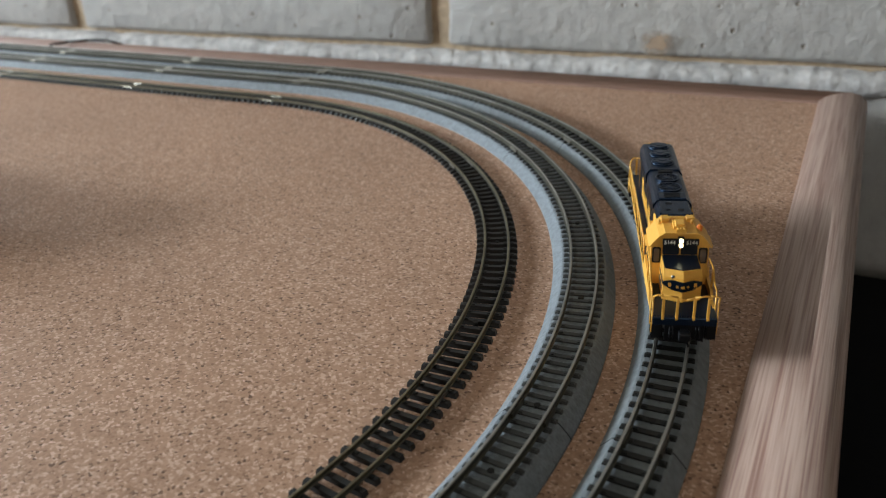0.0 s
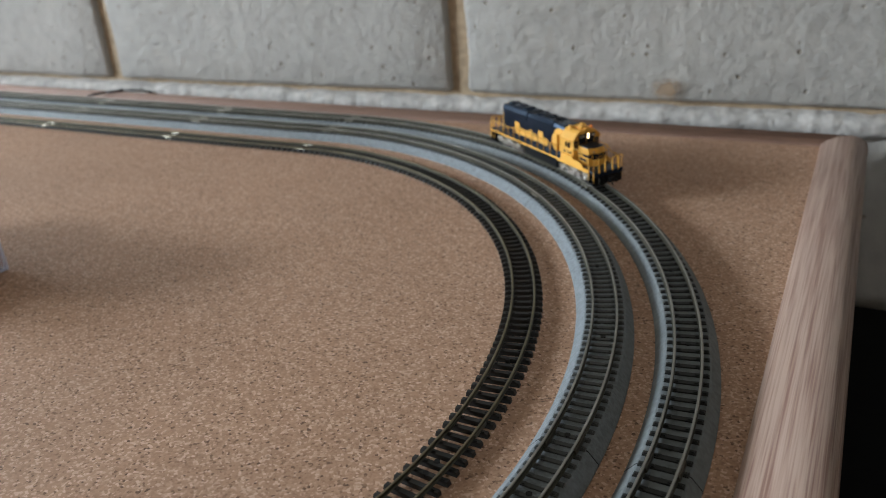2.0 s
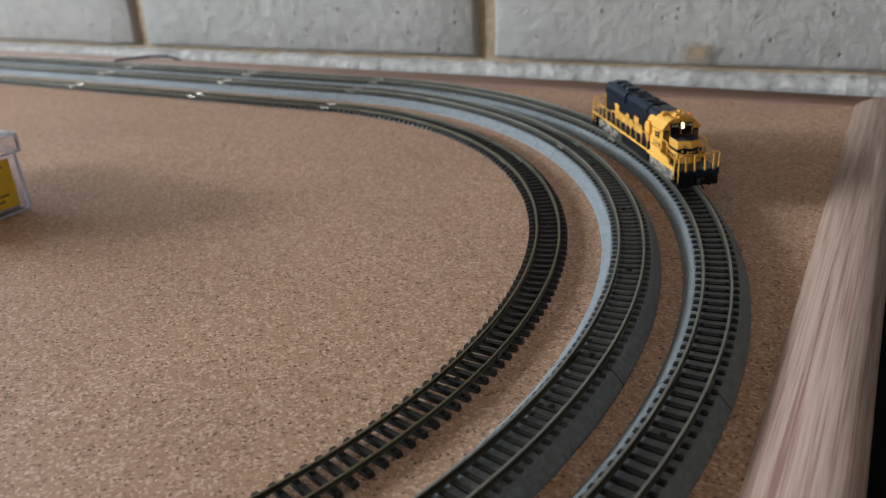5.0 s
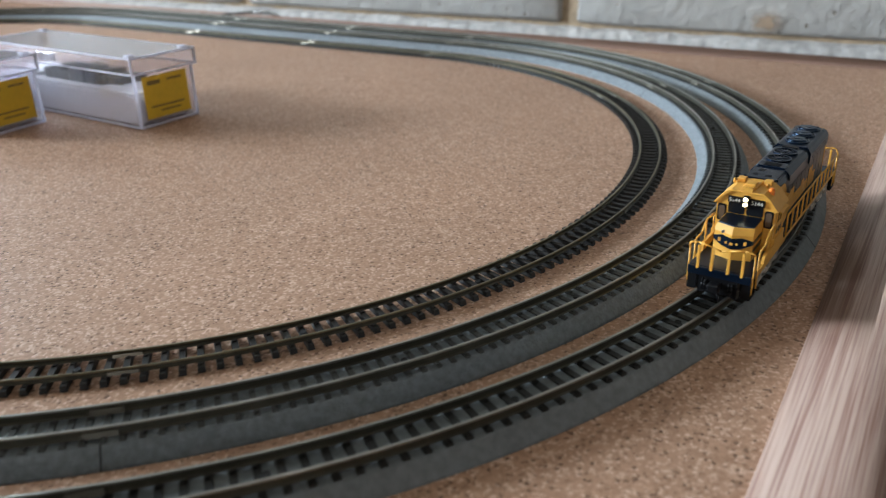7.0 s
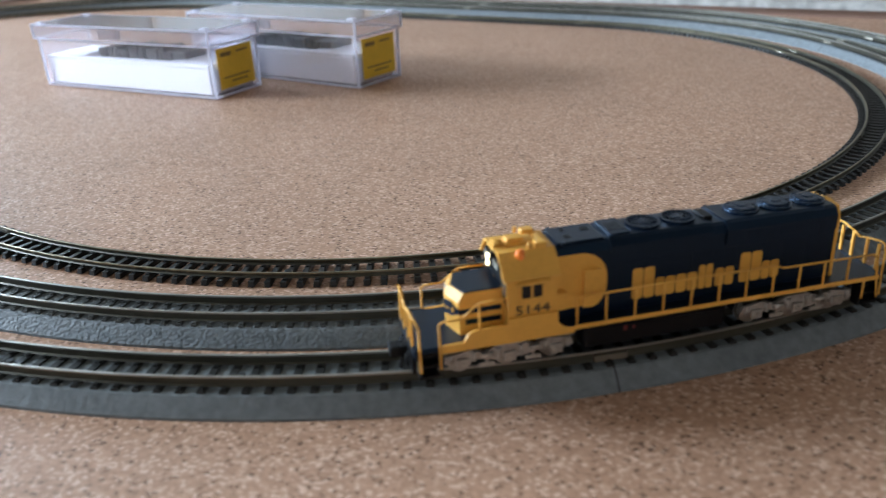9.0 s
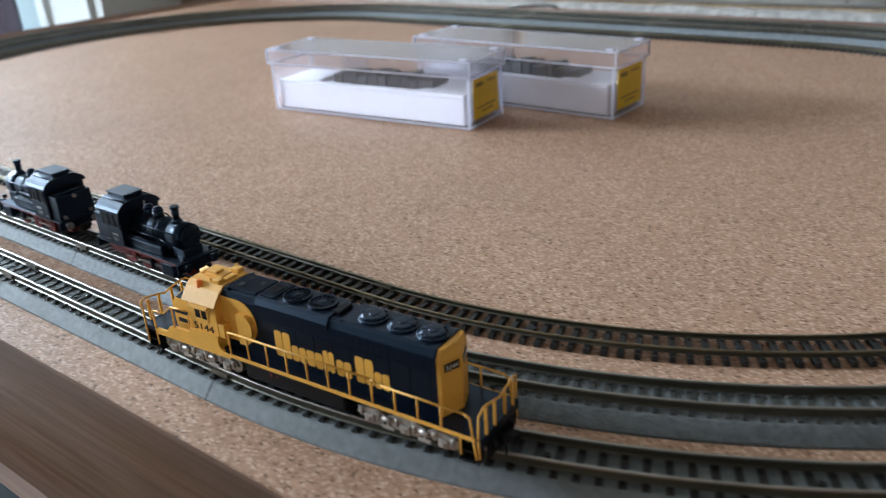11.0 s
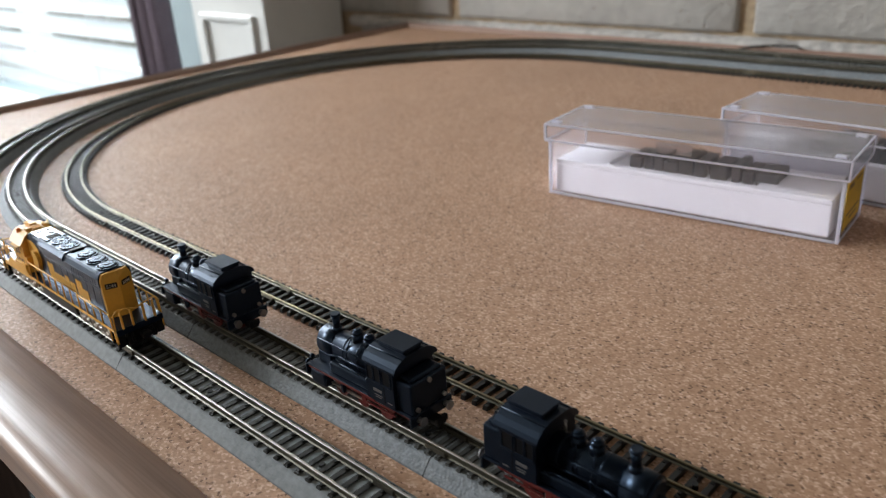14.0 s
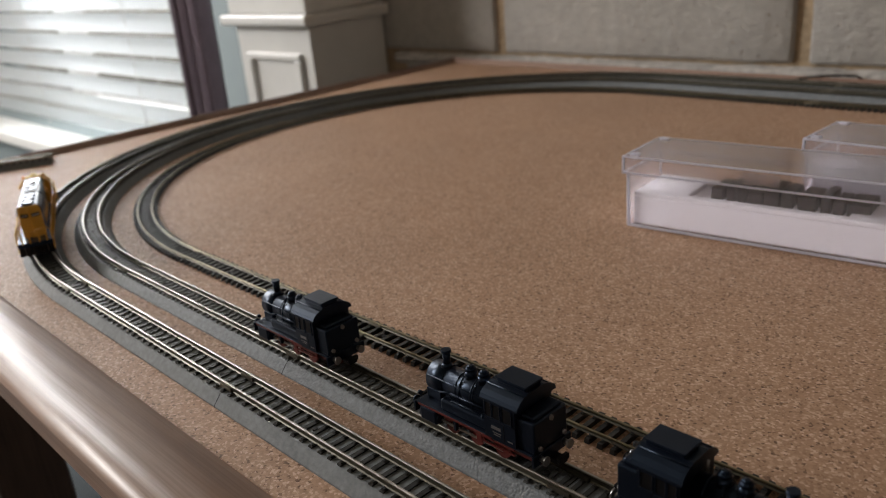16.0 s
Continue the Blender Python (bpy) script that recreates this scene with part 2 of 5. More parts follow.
PEBBLE = mat("pebbled_roadbed", (0.180, 0.200, 0.215), 0.55, grain=0.2, scale=500, bump=0.55, bump_scale=1050, spec=0.22, beads=True)
TIE = mat("dark_sleeper_plastic", (0.012, 0.011, 0.010), 0.5, grain=0.15, scale=900, random_tone=0.2)
TIE_GREY = mat("dark_grey_sleeper_plastic", (0.016, 0.016, 0.015), 0.5, grain=0.2, scale=900, random_tone=0.2, spec=0.3)
RAIL = mat("nickel_silver_rail", (0.36, 0.345, 0.31), 0.42, metal=1.0, stain=0.15, stain_scale=60)
JOINER = mat("dull_rail_joiner", (0.17, 0.155, 0.125), 0.4, metal=1.0, stain=0.2, stain_scale=80)
TIE_MID = mat("ballast_grey_sleeper_plastic", (0.060, 0.062, 0.060), 0.5, grain=0.3, scale=700, random_tone=0.2, spec=0.3)
RAIL_SIDE = mat("dark_rail_web", (0.075, 0.070, 0.052), 0.42, metal=0.6, stain=0.2, stain_scale=60)
BRASS = mat("brassy_rail", (0.22, 0.19, 0.125), 0.36, metal=1.0, stain=0.2, stain_scale=60)
# unseen ceiling and walls, browned so that the light they bounce is warm
CEILING = mat("warm_bounce_ceiling_paint", (0.34, 0.28, 0.21), 0.85, grain=0.03, scale=30, bump=0.2, bump_scale=300)
WALLPAINT = mat("warm_bounce_wall_paint", (0.22, 0.18, 0.14), 0.8, grain=0.03, scale=30, bump=0.2, bump_scale=300)
WINDOW_WALL = mat("grey_blue_wall_paint", (0.27, 0.33, 0.34), 0.8, grain=0.03, scale=30, bump=0.2, bump_scale=300)
FLOOR = mat("dark_carpet", (0.045, 0.055, 0.06), 0.95, grain=0.3, scale=300)
WHITE_GLOSS = mat("white_gloss_paint", (0.72, 0.72, 0.70), 0.35, grain=0.02, scale=40, stain=0.03)


# ---- building helpers ----
def part(name, bm, material, parent=None, label=""):
    me = bpy.data.meshes.new(name)
    bmesh.ops.recalc_face_normals(bm, faces=bm.faces)
    bm.to_mesh(me)
    bm.free()
    for one in (material if isinstance(material, (list, tuple)) else (material,)):
        me.materials.append(one)
    ob = new(name, me)
    if parent:
        ob.parent = parent
    if label:
        ob["label"] = label
    return ob


def box(bm, x0, x1, y0, y1, z0, z1, bevel=0.0, m=None, index=0, segments=2):
    made = bmesh.ops.create_cube(bm, size=1.0)["verts"]
    bmesh.ops.transform(bm, verts=made, matrix=Matrix.Translation(((x0 + x1) / 2, (y0 + y1) / 2, (z0 + z1) / 2)) @ Matrix.Diagonal((x1 - x0, y1 - y0, z1 - z0, 1)))
    faces = {f for v in made for f in v.link_faces}
    if bevel:
        edges = {e for v in made for e in v.link_edges}
        res = bmesh.ops.bevel(bm, geom=list(edges), offset=bevel, segments=segments, profile=0.5, affect="EDGES")
        faces = set(res["faces"]) | {f for f in faces if f.is_valid}
        made = list({v for f in faces for v in f.verts})
    for f in faces:
        if f.is_valid:
            f.material_index = index
    if m is not None:
        bmesh.ops.transform(bm, verts=made, matrix=m)
    return made


def cyl(bm, p0, p1, r0, r1=None, n=16, index=0, caps=True):
    p0, p1 = Vector(p0), Vector(p1)
    d = p1 - p0
    made = bmesh.ops.create_cone(bm, cap_ends=caps, segments=n, radius1=r0, radius2=r0 if r1 is None else r1, depth=d.length)["verts"]
    m = Matrix.Translation((p0 + p1) / 2) @ d.to_track_quat("Z", "Y").to_matrix().to_4x4()
    bmesh.ops.transform(bm, verts=made, matrix=m)
    for f in {f for v in made for f in v.link_faces}:
        f.material_index = index
        f.smooth = len(f.verts) == 4
    return made


def tube(bm, pts, r, n=6, index=0):
    for a, b in zip(pts[:-1], pts[1:]):
        cyl(bm, a, b, r, n=n, index=index)
    for p in pts[1:-1]:
        s = bmesh.ops.create_icosphere(bm, subdivisions=1, radius=r)["verts"]
        bmesh.ops.translate(bm, verts=s, vec=p)
        for f in {f for v in s for f in v.link_faces}:
            f.material_index = index


def prism(bm, outline, y0, y1, index=0):
    """An outline in x and z, pulled along y."""
    a = [bm.verts.new((x, y0, z)) for x, z in outline]
    b = [bm.verts.new((x, y1, z)) for x, z in outline]
    faces = [bm.faces.new(a), bm.faces.new(b[::-1])]
    n = len(outline)
    for i in range(n):
        faces.append(bm.faces.new((a[i], b[i], b[(i + 1) % n], a[(i + 1) % n])))
    for f in faces:
        f.material_index = index
    return a + b


def empty(name, m=None):
    ob = new(name)
    ob.empty_display_size = 0.02
    if m is not None:
        ob.matrix_world = m
    return ob


# ---- plan of the board: centre of the right-hand curves, straight length, turn of the board ----
CX, CY, STRAIGHT, TURN = 0.0814, 0.1503, 0.4197, -0.01748
R_IN, R_MID, R_OUT = 0.2522, 0.2855, 0.3160
BOARD = Matrix.Translation((CX, CY, 0)) @ Matrix.Rotation(TURN, 4, "Z")


def track_length(r):
    return 2 * math.pi * r + 2 * STRAIGHT


def along(r, s):
    """Place (u, v) and heading on an oval of radius r, s metres clockwise from its right-hand end, in the board's plan."""
    s %= track_length(r)
    q = math.pi * r / 2
    if s < q:
        a = -s / r
        return r * math.cos(a), r * math.sin(a), a - math.pi / 2
    s -= q
    if s < STRAIGHT:
        return -s, -r, math.pi
    s -= STRAIGHT
    if s < 2 * q:
        a = -math.pi / 2 - s / r
        return -STRAIGHT + r * math.cos(a), r * math.sin(a), a - math.pi / 2
    s -= 2 * q
    if s < STRAIGHT:
        return -STRAIGHT + s, r, 0.0
    s -= STRAIGHT
    a = math.pi / 2 - s / r
    return r * math.cos(a), r * math.sin(a), a - math.pi / 2


def sweep(bm, r, profile, steps=360, closed=True, index=0, s0=0.0, s1=None, smooth=False):
    """A profile of (offset outward, height) carried round the oval, or along the stretch s0 to s1 of it."""
    full = s1 is None
    total = track_length(r) if full else s1 - s0
    rings = []
    for i in range(steps if full else steps + 1):
        u, v, h = along(r, s0 + total * i / steps)
        nu, nv = -math.sin(h), math.cos(h)
        rings.append([bm.verts.new((u + nu * o, v + nv * o, z)) for o, z in profile])
    n = len(profile)
    for i in range(steps):
        a, b = rings[i], rings[(i + 1) % len(rings)]
        for j in range(n if closed else n - 1):
            f = bm.faces.new((a[j], a[(j + 1) % n], b[(j + 1) % n], b[j]))
            f.material_index = index
            f.smooth = smooth
    if not full:
        bm.faces.new(rings[0])
        bm.faces.new(rings[-1][::-1])


# ---- room ----
ROOM_W, ROOM_E, ROOM_S, WALL_N = -3.4, 2.4, -3.0, 0.545
FLOOR_Z, CEIL_Z = -0.75, 1.65
WIN_Y = 0.47


def slab(name, x0, x1, y0, y1, z0, z1, material, label, category="wall", parent=None):
    bm = bmesh.new()
    box(bm, x0, x1, y0, y1, z0, z1)
    ob = part(name, bm, material, parent)
    return tagged(ob, label, category, "", "structure")


slab("floor", ROOM_W - 0.2, ROOM_E + 0.2, ROOM_S - 0.2, 0.9, FLOOR_Z - 0.1, FLOOR_Z, FLOOR, "dark carpeted floor under the railway table", "floor")
slab("ceiling", ROOM_W - 0.2, ROOM_E + 0.2, ROOM_S - 0.2, 0.9, CEIL_Z, CEIL_Z + 0.1, CEILING, "unseen ceiling, browned for warm bounce light", "ceiling")
slab("wall_east", ROOM_E, ROOM_E + 0.2, ROOM_S, 0.9, FLOOR_Z, CEIL_Z, WALLPAINT, "unseen wall, browned for warm bounce light")


def holed_wall(name, along_x, at, thick, lo, hi, a0, a1, z0, z1, label, paint=WALLPAINT):
    """A wall with one opening, in four pieces joined to one mesh. along_x: it runs along x at y = at, or along y at x = at."""
    bm = bmesh.new()
    for p0, p1, q0, q1 in ((lo, a0, FLOOR_Z, CEIL_Z), (a1, hi, FLOOR_Z, CEIL_Z), (a0, a1, FLOOR_Z, z0), (a0, a1, z1, CEIL_Z)):
        if along_x:
            box(bm, p0, p1, at, at + thick, q0, q1)
        else:
            box(bm, at, at + thick, p0, p1, q0, q1)
    return tagged(part(name, bm, paint), label, "wall", "", "structure")


holed_wall("wall_west", False, ROOM_W - 0.2, 0.2, ROOM_S, WIN_Y, -1.95, -0.9, 0.7, 1.55, "unseen browned wall with a side window opening")
# opening added in this unseen wall for the rear fill lamp
holed_wall("wall_south", True, ROOM_S - 0.2, 0.2, ROOM_W, ROOM_E, 0.95, 2.25, 0.4, 1.4, "unseen wall with an opening added for the fill lamp")
WIN_X0, WIN_X1 = -3.0, -1.29
holed_wall("wall_window", True, WIN_Y, 0.25, ROOM_W, -1.02, WIN_X0, WIN_X1, -0.22, 1.3, "grey-blue painted wall round the window with blinds", WINDOW_WALL)


def window_blind():
    win = empty("window_1")
    bm = bmesh.new()
    for x0, x1, z0, z1 in ((WIN_X0, WIN_X0 + 0.06, -0.22, 1.3), (WIN_X1 - 0.06, WIN_X1, -0.22, 1.3), (WIN_X0 + 0.06, WIN_X1 - 0.06, -0.22, -0.16), (WIN_X0 + 0.06, WIN_X1 - 0.06, 1.24, 1.3), (-2.24, -2.18, -0.16, 1.24)):
        box(bm, x0, x1, WIN_Y + 0.10, WIN_Y + 0.16, z0, z1, 0.004)
    part("window_frame", bm, WHITE_GLOSS, win)
    bm = bmesh.new()
    box(bm, WIN_X0 - 0.05, WIN_X1 + 0.05, WIN_Y - 0.09, WIN_Y + 0.1, -0.255, -0.222, 0.006)
    part("window_sill", bm, WHITE_GLOSS, win, "white gloss painted sill")
    bm = bmesh.new()
    box(bm, WIN_X0 + 0.06, WIN_X1 - 0.06, WIN_Y + 0.12, WIN_Y + 0.124, -0.16, 1.24)
    pane = part("pane", bm, glass("window_glass", (1, 1, 1), 0.0), win)
    pane.visible_shadow = False
    tagged(win, "white-framed window behind a lowered venetian blind", "window", "", "structure")
    blind = empty("venetian_blind")
    bm = bmesh.new()
    prism(bm, [(-0.026, -0.001), (-0.012, 0.0018), (0.0, 0.0026), (0.012, 0.0018), (0.026, -0.001), (0.012, 0.0008), (0.0, 0.0016), (-0.012, 0.0008)], 0, 1)
    bmesh.ops.transform(bm, verts=bm.verts, matrix=Matrix.Rotation(radians(90), 4, "Z"))
    me_ob = part("slat", bm, BLIND, blind)
    for i in range(31):
        ob = me_ob if i == 0 else new("slat", me_ob.data)
        ob.parent = blind
        ob.matrix_local = Matrix.Translation((WIN_X1 - 0.0, WIN_Y + 0.03, -0.19 + i * 0.048)) @ Matrix.Rotation(radians(-60), 4, "X") @ Matrix.Diagonal((WIN_X1 - WIN_X0 - 0.01, 1, 1, 1))
    for x in (-2.8, -2.2, -1.62):
        for y in (0.008, 0.055):
            bm = bmesh.new()
            cyl(bm, (x, WIN_Y + y, -0.21), (x, WIN_Y + y, 1.28), 0.0012, n=5)
            part("ladder_cord", bm, WHITE_GLOSS, blind)
    tagged(blind, "white venetian blind with slats half closed against daylight", "blind")
    bm = bmesh.new()
    box(bm, WIN_X0 - 1.0, WIN_X1 + 1.0, 2.2, 2.25, -1.5, 3.0)
    tagged(part("backdrop", bm, DAYLIGHT), "bright overcast daylight outside the window", "backdrop", "", "structure")


BLIND = mat("white_blind_slat", (0.78, 0.80, 0.80), 0.4)
bt = BLIND.node_tree
through_slat = bt.nodes.new("ShaderNodeBsdfTranslucent")
through_slat.inputs[0].default_value = (0.80, 0.84, 0.86, 1)
slat_mix = bt.nodes.new("ShaderNodeMixShader")
slat_mix.inputs[0].default_value = 0.5
bt.links.new(bt.nodes["Principled BSDF"].outputs[0], slat_mix.inputs[1])
bt.links.new(through_slat.outputs[0], slat_mix.inputs[2])
bt.links.new(slat_mix.outputs[0], bt.nodes["Material Output"].inputs[0])
DAYLIGHT = glow("overcast_daylight", (0.90, 0.96, 1.0), 1.5)
CURTAIN = mat("mauve_curtain", (0.19, 0.145, 0.175), 0.9, grain=0.15, scale=300)
window_blind()


def curtain():
    bm = bmesh.new()
    n = 28
    top = []
    for z in (-0.6, 0.4, 1.4):
        row = []
        for i in range(n + 1):
            x = -1.232 + 0.082 * i / n
            y = WIN_Y - 0.07 + 0.018 * math.sin(i * 1.1) + 0.004 * math.sin(i * 2.7 + z)
            row.append(bm.verts.new((x + 0.01 * math.sin(z * 2), y, z)))
        top.append(row)
    for a, b in zip(top[:-1], top[1:]):
        for i in range(n):
            bm.faces.new((a[i], a[i + 1], b[i + 1], b[i])).smooth = True
    ob = part("curtain", bm, CURTAIN)
    mod = ob.modifiers.new("thick", "SOLIDIFY")
    mod.thickness = 0.003
    tagged(ob, "dark mauve curtain hanging in folds beside the window", "curtain")


curtain()


def pilaster():
    ob = empty("pilaster")
    x0, x1, y0, y1 = -1.07, -0.872, 0.395, 0.54
    bm = bmesh.new()
    box(bm, x0 + 0.006, x1 - 0.006, y0 + 0.006, y1, FLOOR_Z, 0.062)
    part("shaft", bm, WHITE_GLOSS, ob)
    bm = bmesh.new()
    box(bm, x0 - 0.012, x1 + 0.012, y0 - 0.012, y1, 0.062, 0.078, 0.004)
    box(bm, x0, x1, y0, y1, 0.078, 1.6, 0.003)
    part("upper_block", bm, WHITE_GLOSS, ob)
    bm = bmesh.new()
    for a0, a1, c0, c1 in ((x0 + 0.03, x1 - 0.03, 0.012, 0.022), (x0 + 0.03, x1 - 0.03, -0.55, -0.54), (x0 + 0.03, x0 + 0.042, -0.54, 0.012), (x1 - 0.042, x1 - 0.03, -0.54, 0.012)):
        box(bm, a0, a1, y0 - 0.001, y0 + 0.008, c0, c1, 0.002)
    part("panel_moulding", bm, WHITE_GLOSS, ob)
    tagged(ob, "white painted boxed pilaster with raised panel moulding", "pilaster")


pilaster()


# ---- painted block wall behind the board ----
def block_wall():
    x_lo, x_hi = -0.95, ROOM_E
    bm = bmesh.new()
    box(bm, -1.02, x_hi, WALL_N + 0.006, WALL_N + 0.25, FLOOR_Z, CEIL_Z)
    wall = tagged(part("wall_north", bm, MORTAR), "wall of large white-painted blocks with sandy mortar joints", "wall", "", "structure")
    variants = []
    rng = random.Random(4)
    for k in range(6):
        bm = bmesh.new()
        box(bm, -0.1905, 0.1905, 0.0, 0.06, -0.094, 0.094, 0.004)
        bmesh.ops.subdivide_edges(bm, edges=[e for e in bm.edges if e.calc_length() > 0.1], cuts=7, use_grid_fill=True)
        for v in bm.verts:
            if v.co.y < 0.02:
                v.co.y += 0.0014 * noise.noise(Vector((v.co.x * 30 + 9 * k, v.co.z * 30, k)))
            v.co.x += 0.0016 * noise.noise(Vector((v.co.z * 40, k * 5.0, v.co.x * 3)))
            v.co.z += 0.0016 * noise.noise(Vector((v.co.x * 40, k * 7.0, 3.0)))
        for f in bm.faces:
            f.smooth = True
        me = bpy.data.meshes.new("block")
        bmesh.ops.recalc_face_normals(bm, faces=bm.faces)
        bm.to_mesh(me)
        bm.free()
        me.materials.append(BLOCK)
        variants.append(me)
    for row in range(-4, 8):
        zc = 0.104 + row * 0.2
        shift = 0.0 if row % 2 == 0 else 0.2
        i = -2
        while True:
            xc = 0.340 + shift + (i - 2) * 0.397
            i += 1
            if xc < -1.0:
                continue
            if xc > 2.2:
                break
            ob = new("block", variants[rng.randrange(6)])
            ob.parent = wall
            ob.location = (xc, WALL_N - 0.0, zc)
    bm = bmesh.new()
    n = 260
    rows = []
    for i in range(n + 1):
        x = -0.86 + 3.2 * i / n
        ring = []
        for y, z in ((0.0, -0.010), (-0.004, -0.008), (-0.0065, -0.003), (-0.0045, 0.002), (-0.001, 0.0050), (0.006, 0.0065)):
            w = 0.0022 * noise.noise(Vector((x * 45, z * 120, 1.0))) + 0.0016 * noise.noise(Vector((x * 150, z * 300, 2.0)))
            ring.append(bm.verts.new((x, WALL_N + y + w, z + w)))
        rows.append(ring)
    for a, b in zip(rows[:-1], rows[1:]):
        for j in range(5):
            bm.faces.new((a[j], a[j + 1], b[j + 1], b[j])).smooth = True
    ledge = tagged(part("mortar_ledge", bm, LEDGE, wall), "rough whitewashed mortar ledge along the wall")
    bm = bmesh.new()
    ring = [bm.verts.new((0.311 + 0.0130 * math.cos(a) * (1 + 0.15 * math.sin(3 * a)), WALL_N - 0.0034, 0.0200 + 0.0095 * math.sin(a) * (1 + 0.1 * math.cos(2 * a)))) for a in [i * math.tau / 20 for i in range(20)]]
    bm.faces.new(ring)
    part("stain", bm, STAIN, wall, "brown rusty stain")


# ---- railway board ----
U0, U1, V0, V1 = -STRAIGHT - 0.372, 0.334, -0.344, 0.344
RIM_W = 0.027
U1_NEAR, U1_FAR = U1 + 0.006, U1 - 0.003


def loft(bm, levels):
    """Plan outlines (all with the same count) at rising heights, joined to a closed body."""
    rings = [[bm.verts.new((x, y, z)) for x, y in outline] for z, outline in levels]
    n = len(rings[0])
    for a, b in zip(rings[:-1], rings[1:]):
        for i in range(n):
            bm.faces.new((a[i], a[(i + 1) % n], b[(i + 1) % n], b[i]))
    bm.faces.new(rings[0][::-1])
    bm.faces.new(rings[-1])


def board():
    ob = empty("railway_board", BOARD)
    bm = bmesh.new()
    loft(bm, [(z, [(U0, V0), (U1_NEAR, V0), (U1_FAR, V1), (U0, V1)]) for z in (-0.004, 0.0)])
    part("cork_sheet", bm, CORK, ob, "brown granulated cork sheet")
    bm = bmesh.new()
    loft(bm, [(z, [(U0, V0), (U1_NEAR, V0), (U1_FAR, V1), (U0, V1)]) for z in (-0.020, -0.0045)])
    part("base_panel", bm, LEG_WOOD, ob)
    # rounded wooden lipping, mitred at the corners
    prof = [(0.0, -0.022), (0.0, 0.0015), (0.003, 0.0036), (0.009, 0.0046), (0.016, 0.0040), (0.022, 0.0012), (0.026, -0.0040), (RIM_W, -0.010), (RIM_W, -0.020), (0.024, -0.022)]

    def lip(name, a, b, out, ma, mb, material):
        bm = bmesh.new()
        a, b, out = Vector(a), Vector(b), Vector(out)
        d = (b - a).normalized()
        r0 = [bm.verts.new(a + out * o - d * o * ma + Vector((0, 0, z))) for o, z in prof]
        r1 = [bm.verts.new(b + out * o + d * o * mb + Vector((0, 0, z))) for o, z in prof]
        n = len(prof)
        for i in range(n):
            bm.faces.new((r0[i], r0[(i + 1) % n], r1[(i + 1) % n], r1[i])).smooth = 0 < i < 7
        bm.faces.new(r0)
        bm.faces.new(r1[::-1])
        part(name, bm, material, ob, "rounded reddish-brown wooden lipping")

    lip("edge_lipping", (U1_NEAR, V0, 0), (U1_FAR, V1, 0), (1, 0, 0), 1, 1, RIM_Y)
    lip("edge_lipping", (U0, V0, 0), (U0, V1, 0), (-1, 0, 0), 1, 1, RIM_Y)
    lip("edge_lipping", (U0, V0, 0), (U1_NEAR, V0, 0), (0, -1, 0), 1, 1, RIM)
    lip("edge_lipping", (U0, V1, 0), (U1_FAR, V1, 0), (0, 1, 0), 1, 1, RIM_BACK)
    for u in (U0 + 0.04, U1 - 0.04):
        for v in (V0 + 0.04, V1 - 0.04):
            bm = bmesh.new()
            box(bm, u - 0.03, u + 0.03, v - 0.03, v + 0.03, FLOOR_Z, -0.0205, 0.003)
            part("leg", bm, LEG_WOOD, ob)
    tagged(ob, "cork-topped model railway table edged with rounded wooden lipping", "table")


board()


# ---- tracks ----
def rail_profile(off, z0, h):
    return [(off - 0.0006, z0), (off + 0.0006, z0), (off + 0.0002, z0 + 0.0004), (off + 0.0002, z0 + h - 0.0006),
            (off + 0.0004, z0 + h - 0.0005), (off + 0.0004, z0 + h - 0.0001), (off + 0.0003, z0 + h), (off - 0.0003, z0 + h), (off - 0.0004, z0 + h - 0.0001),
            (off - 0.0004, z0 + h - 0.0005), (off - 0.0002, z0 + h - 0.0006), (off - 0.0002, z0 + 0.0004)]


SLEEPERS = []
BLACKGAP = mat("dark_gap", (0.01, 0.01, 0.01), 0.8)


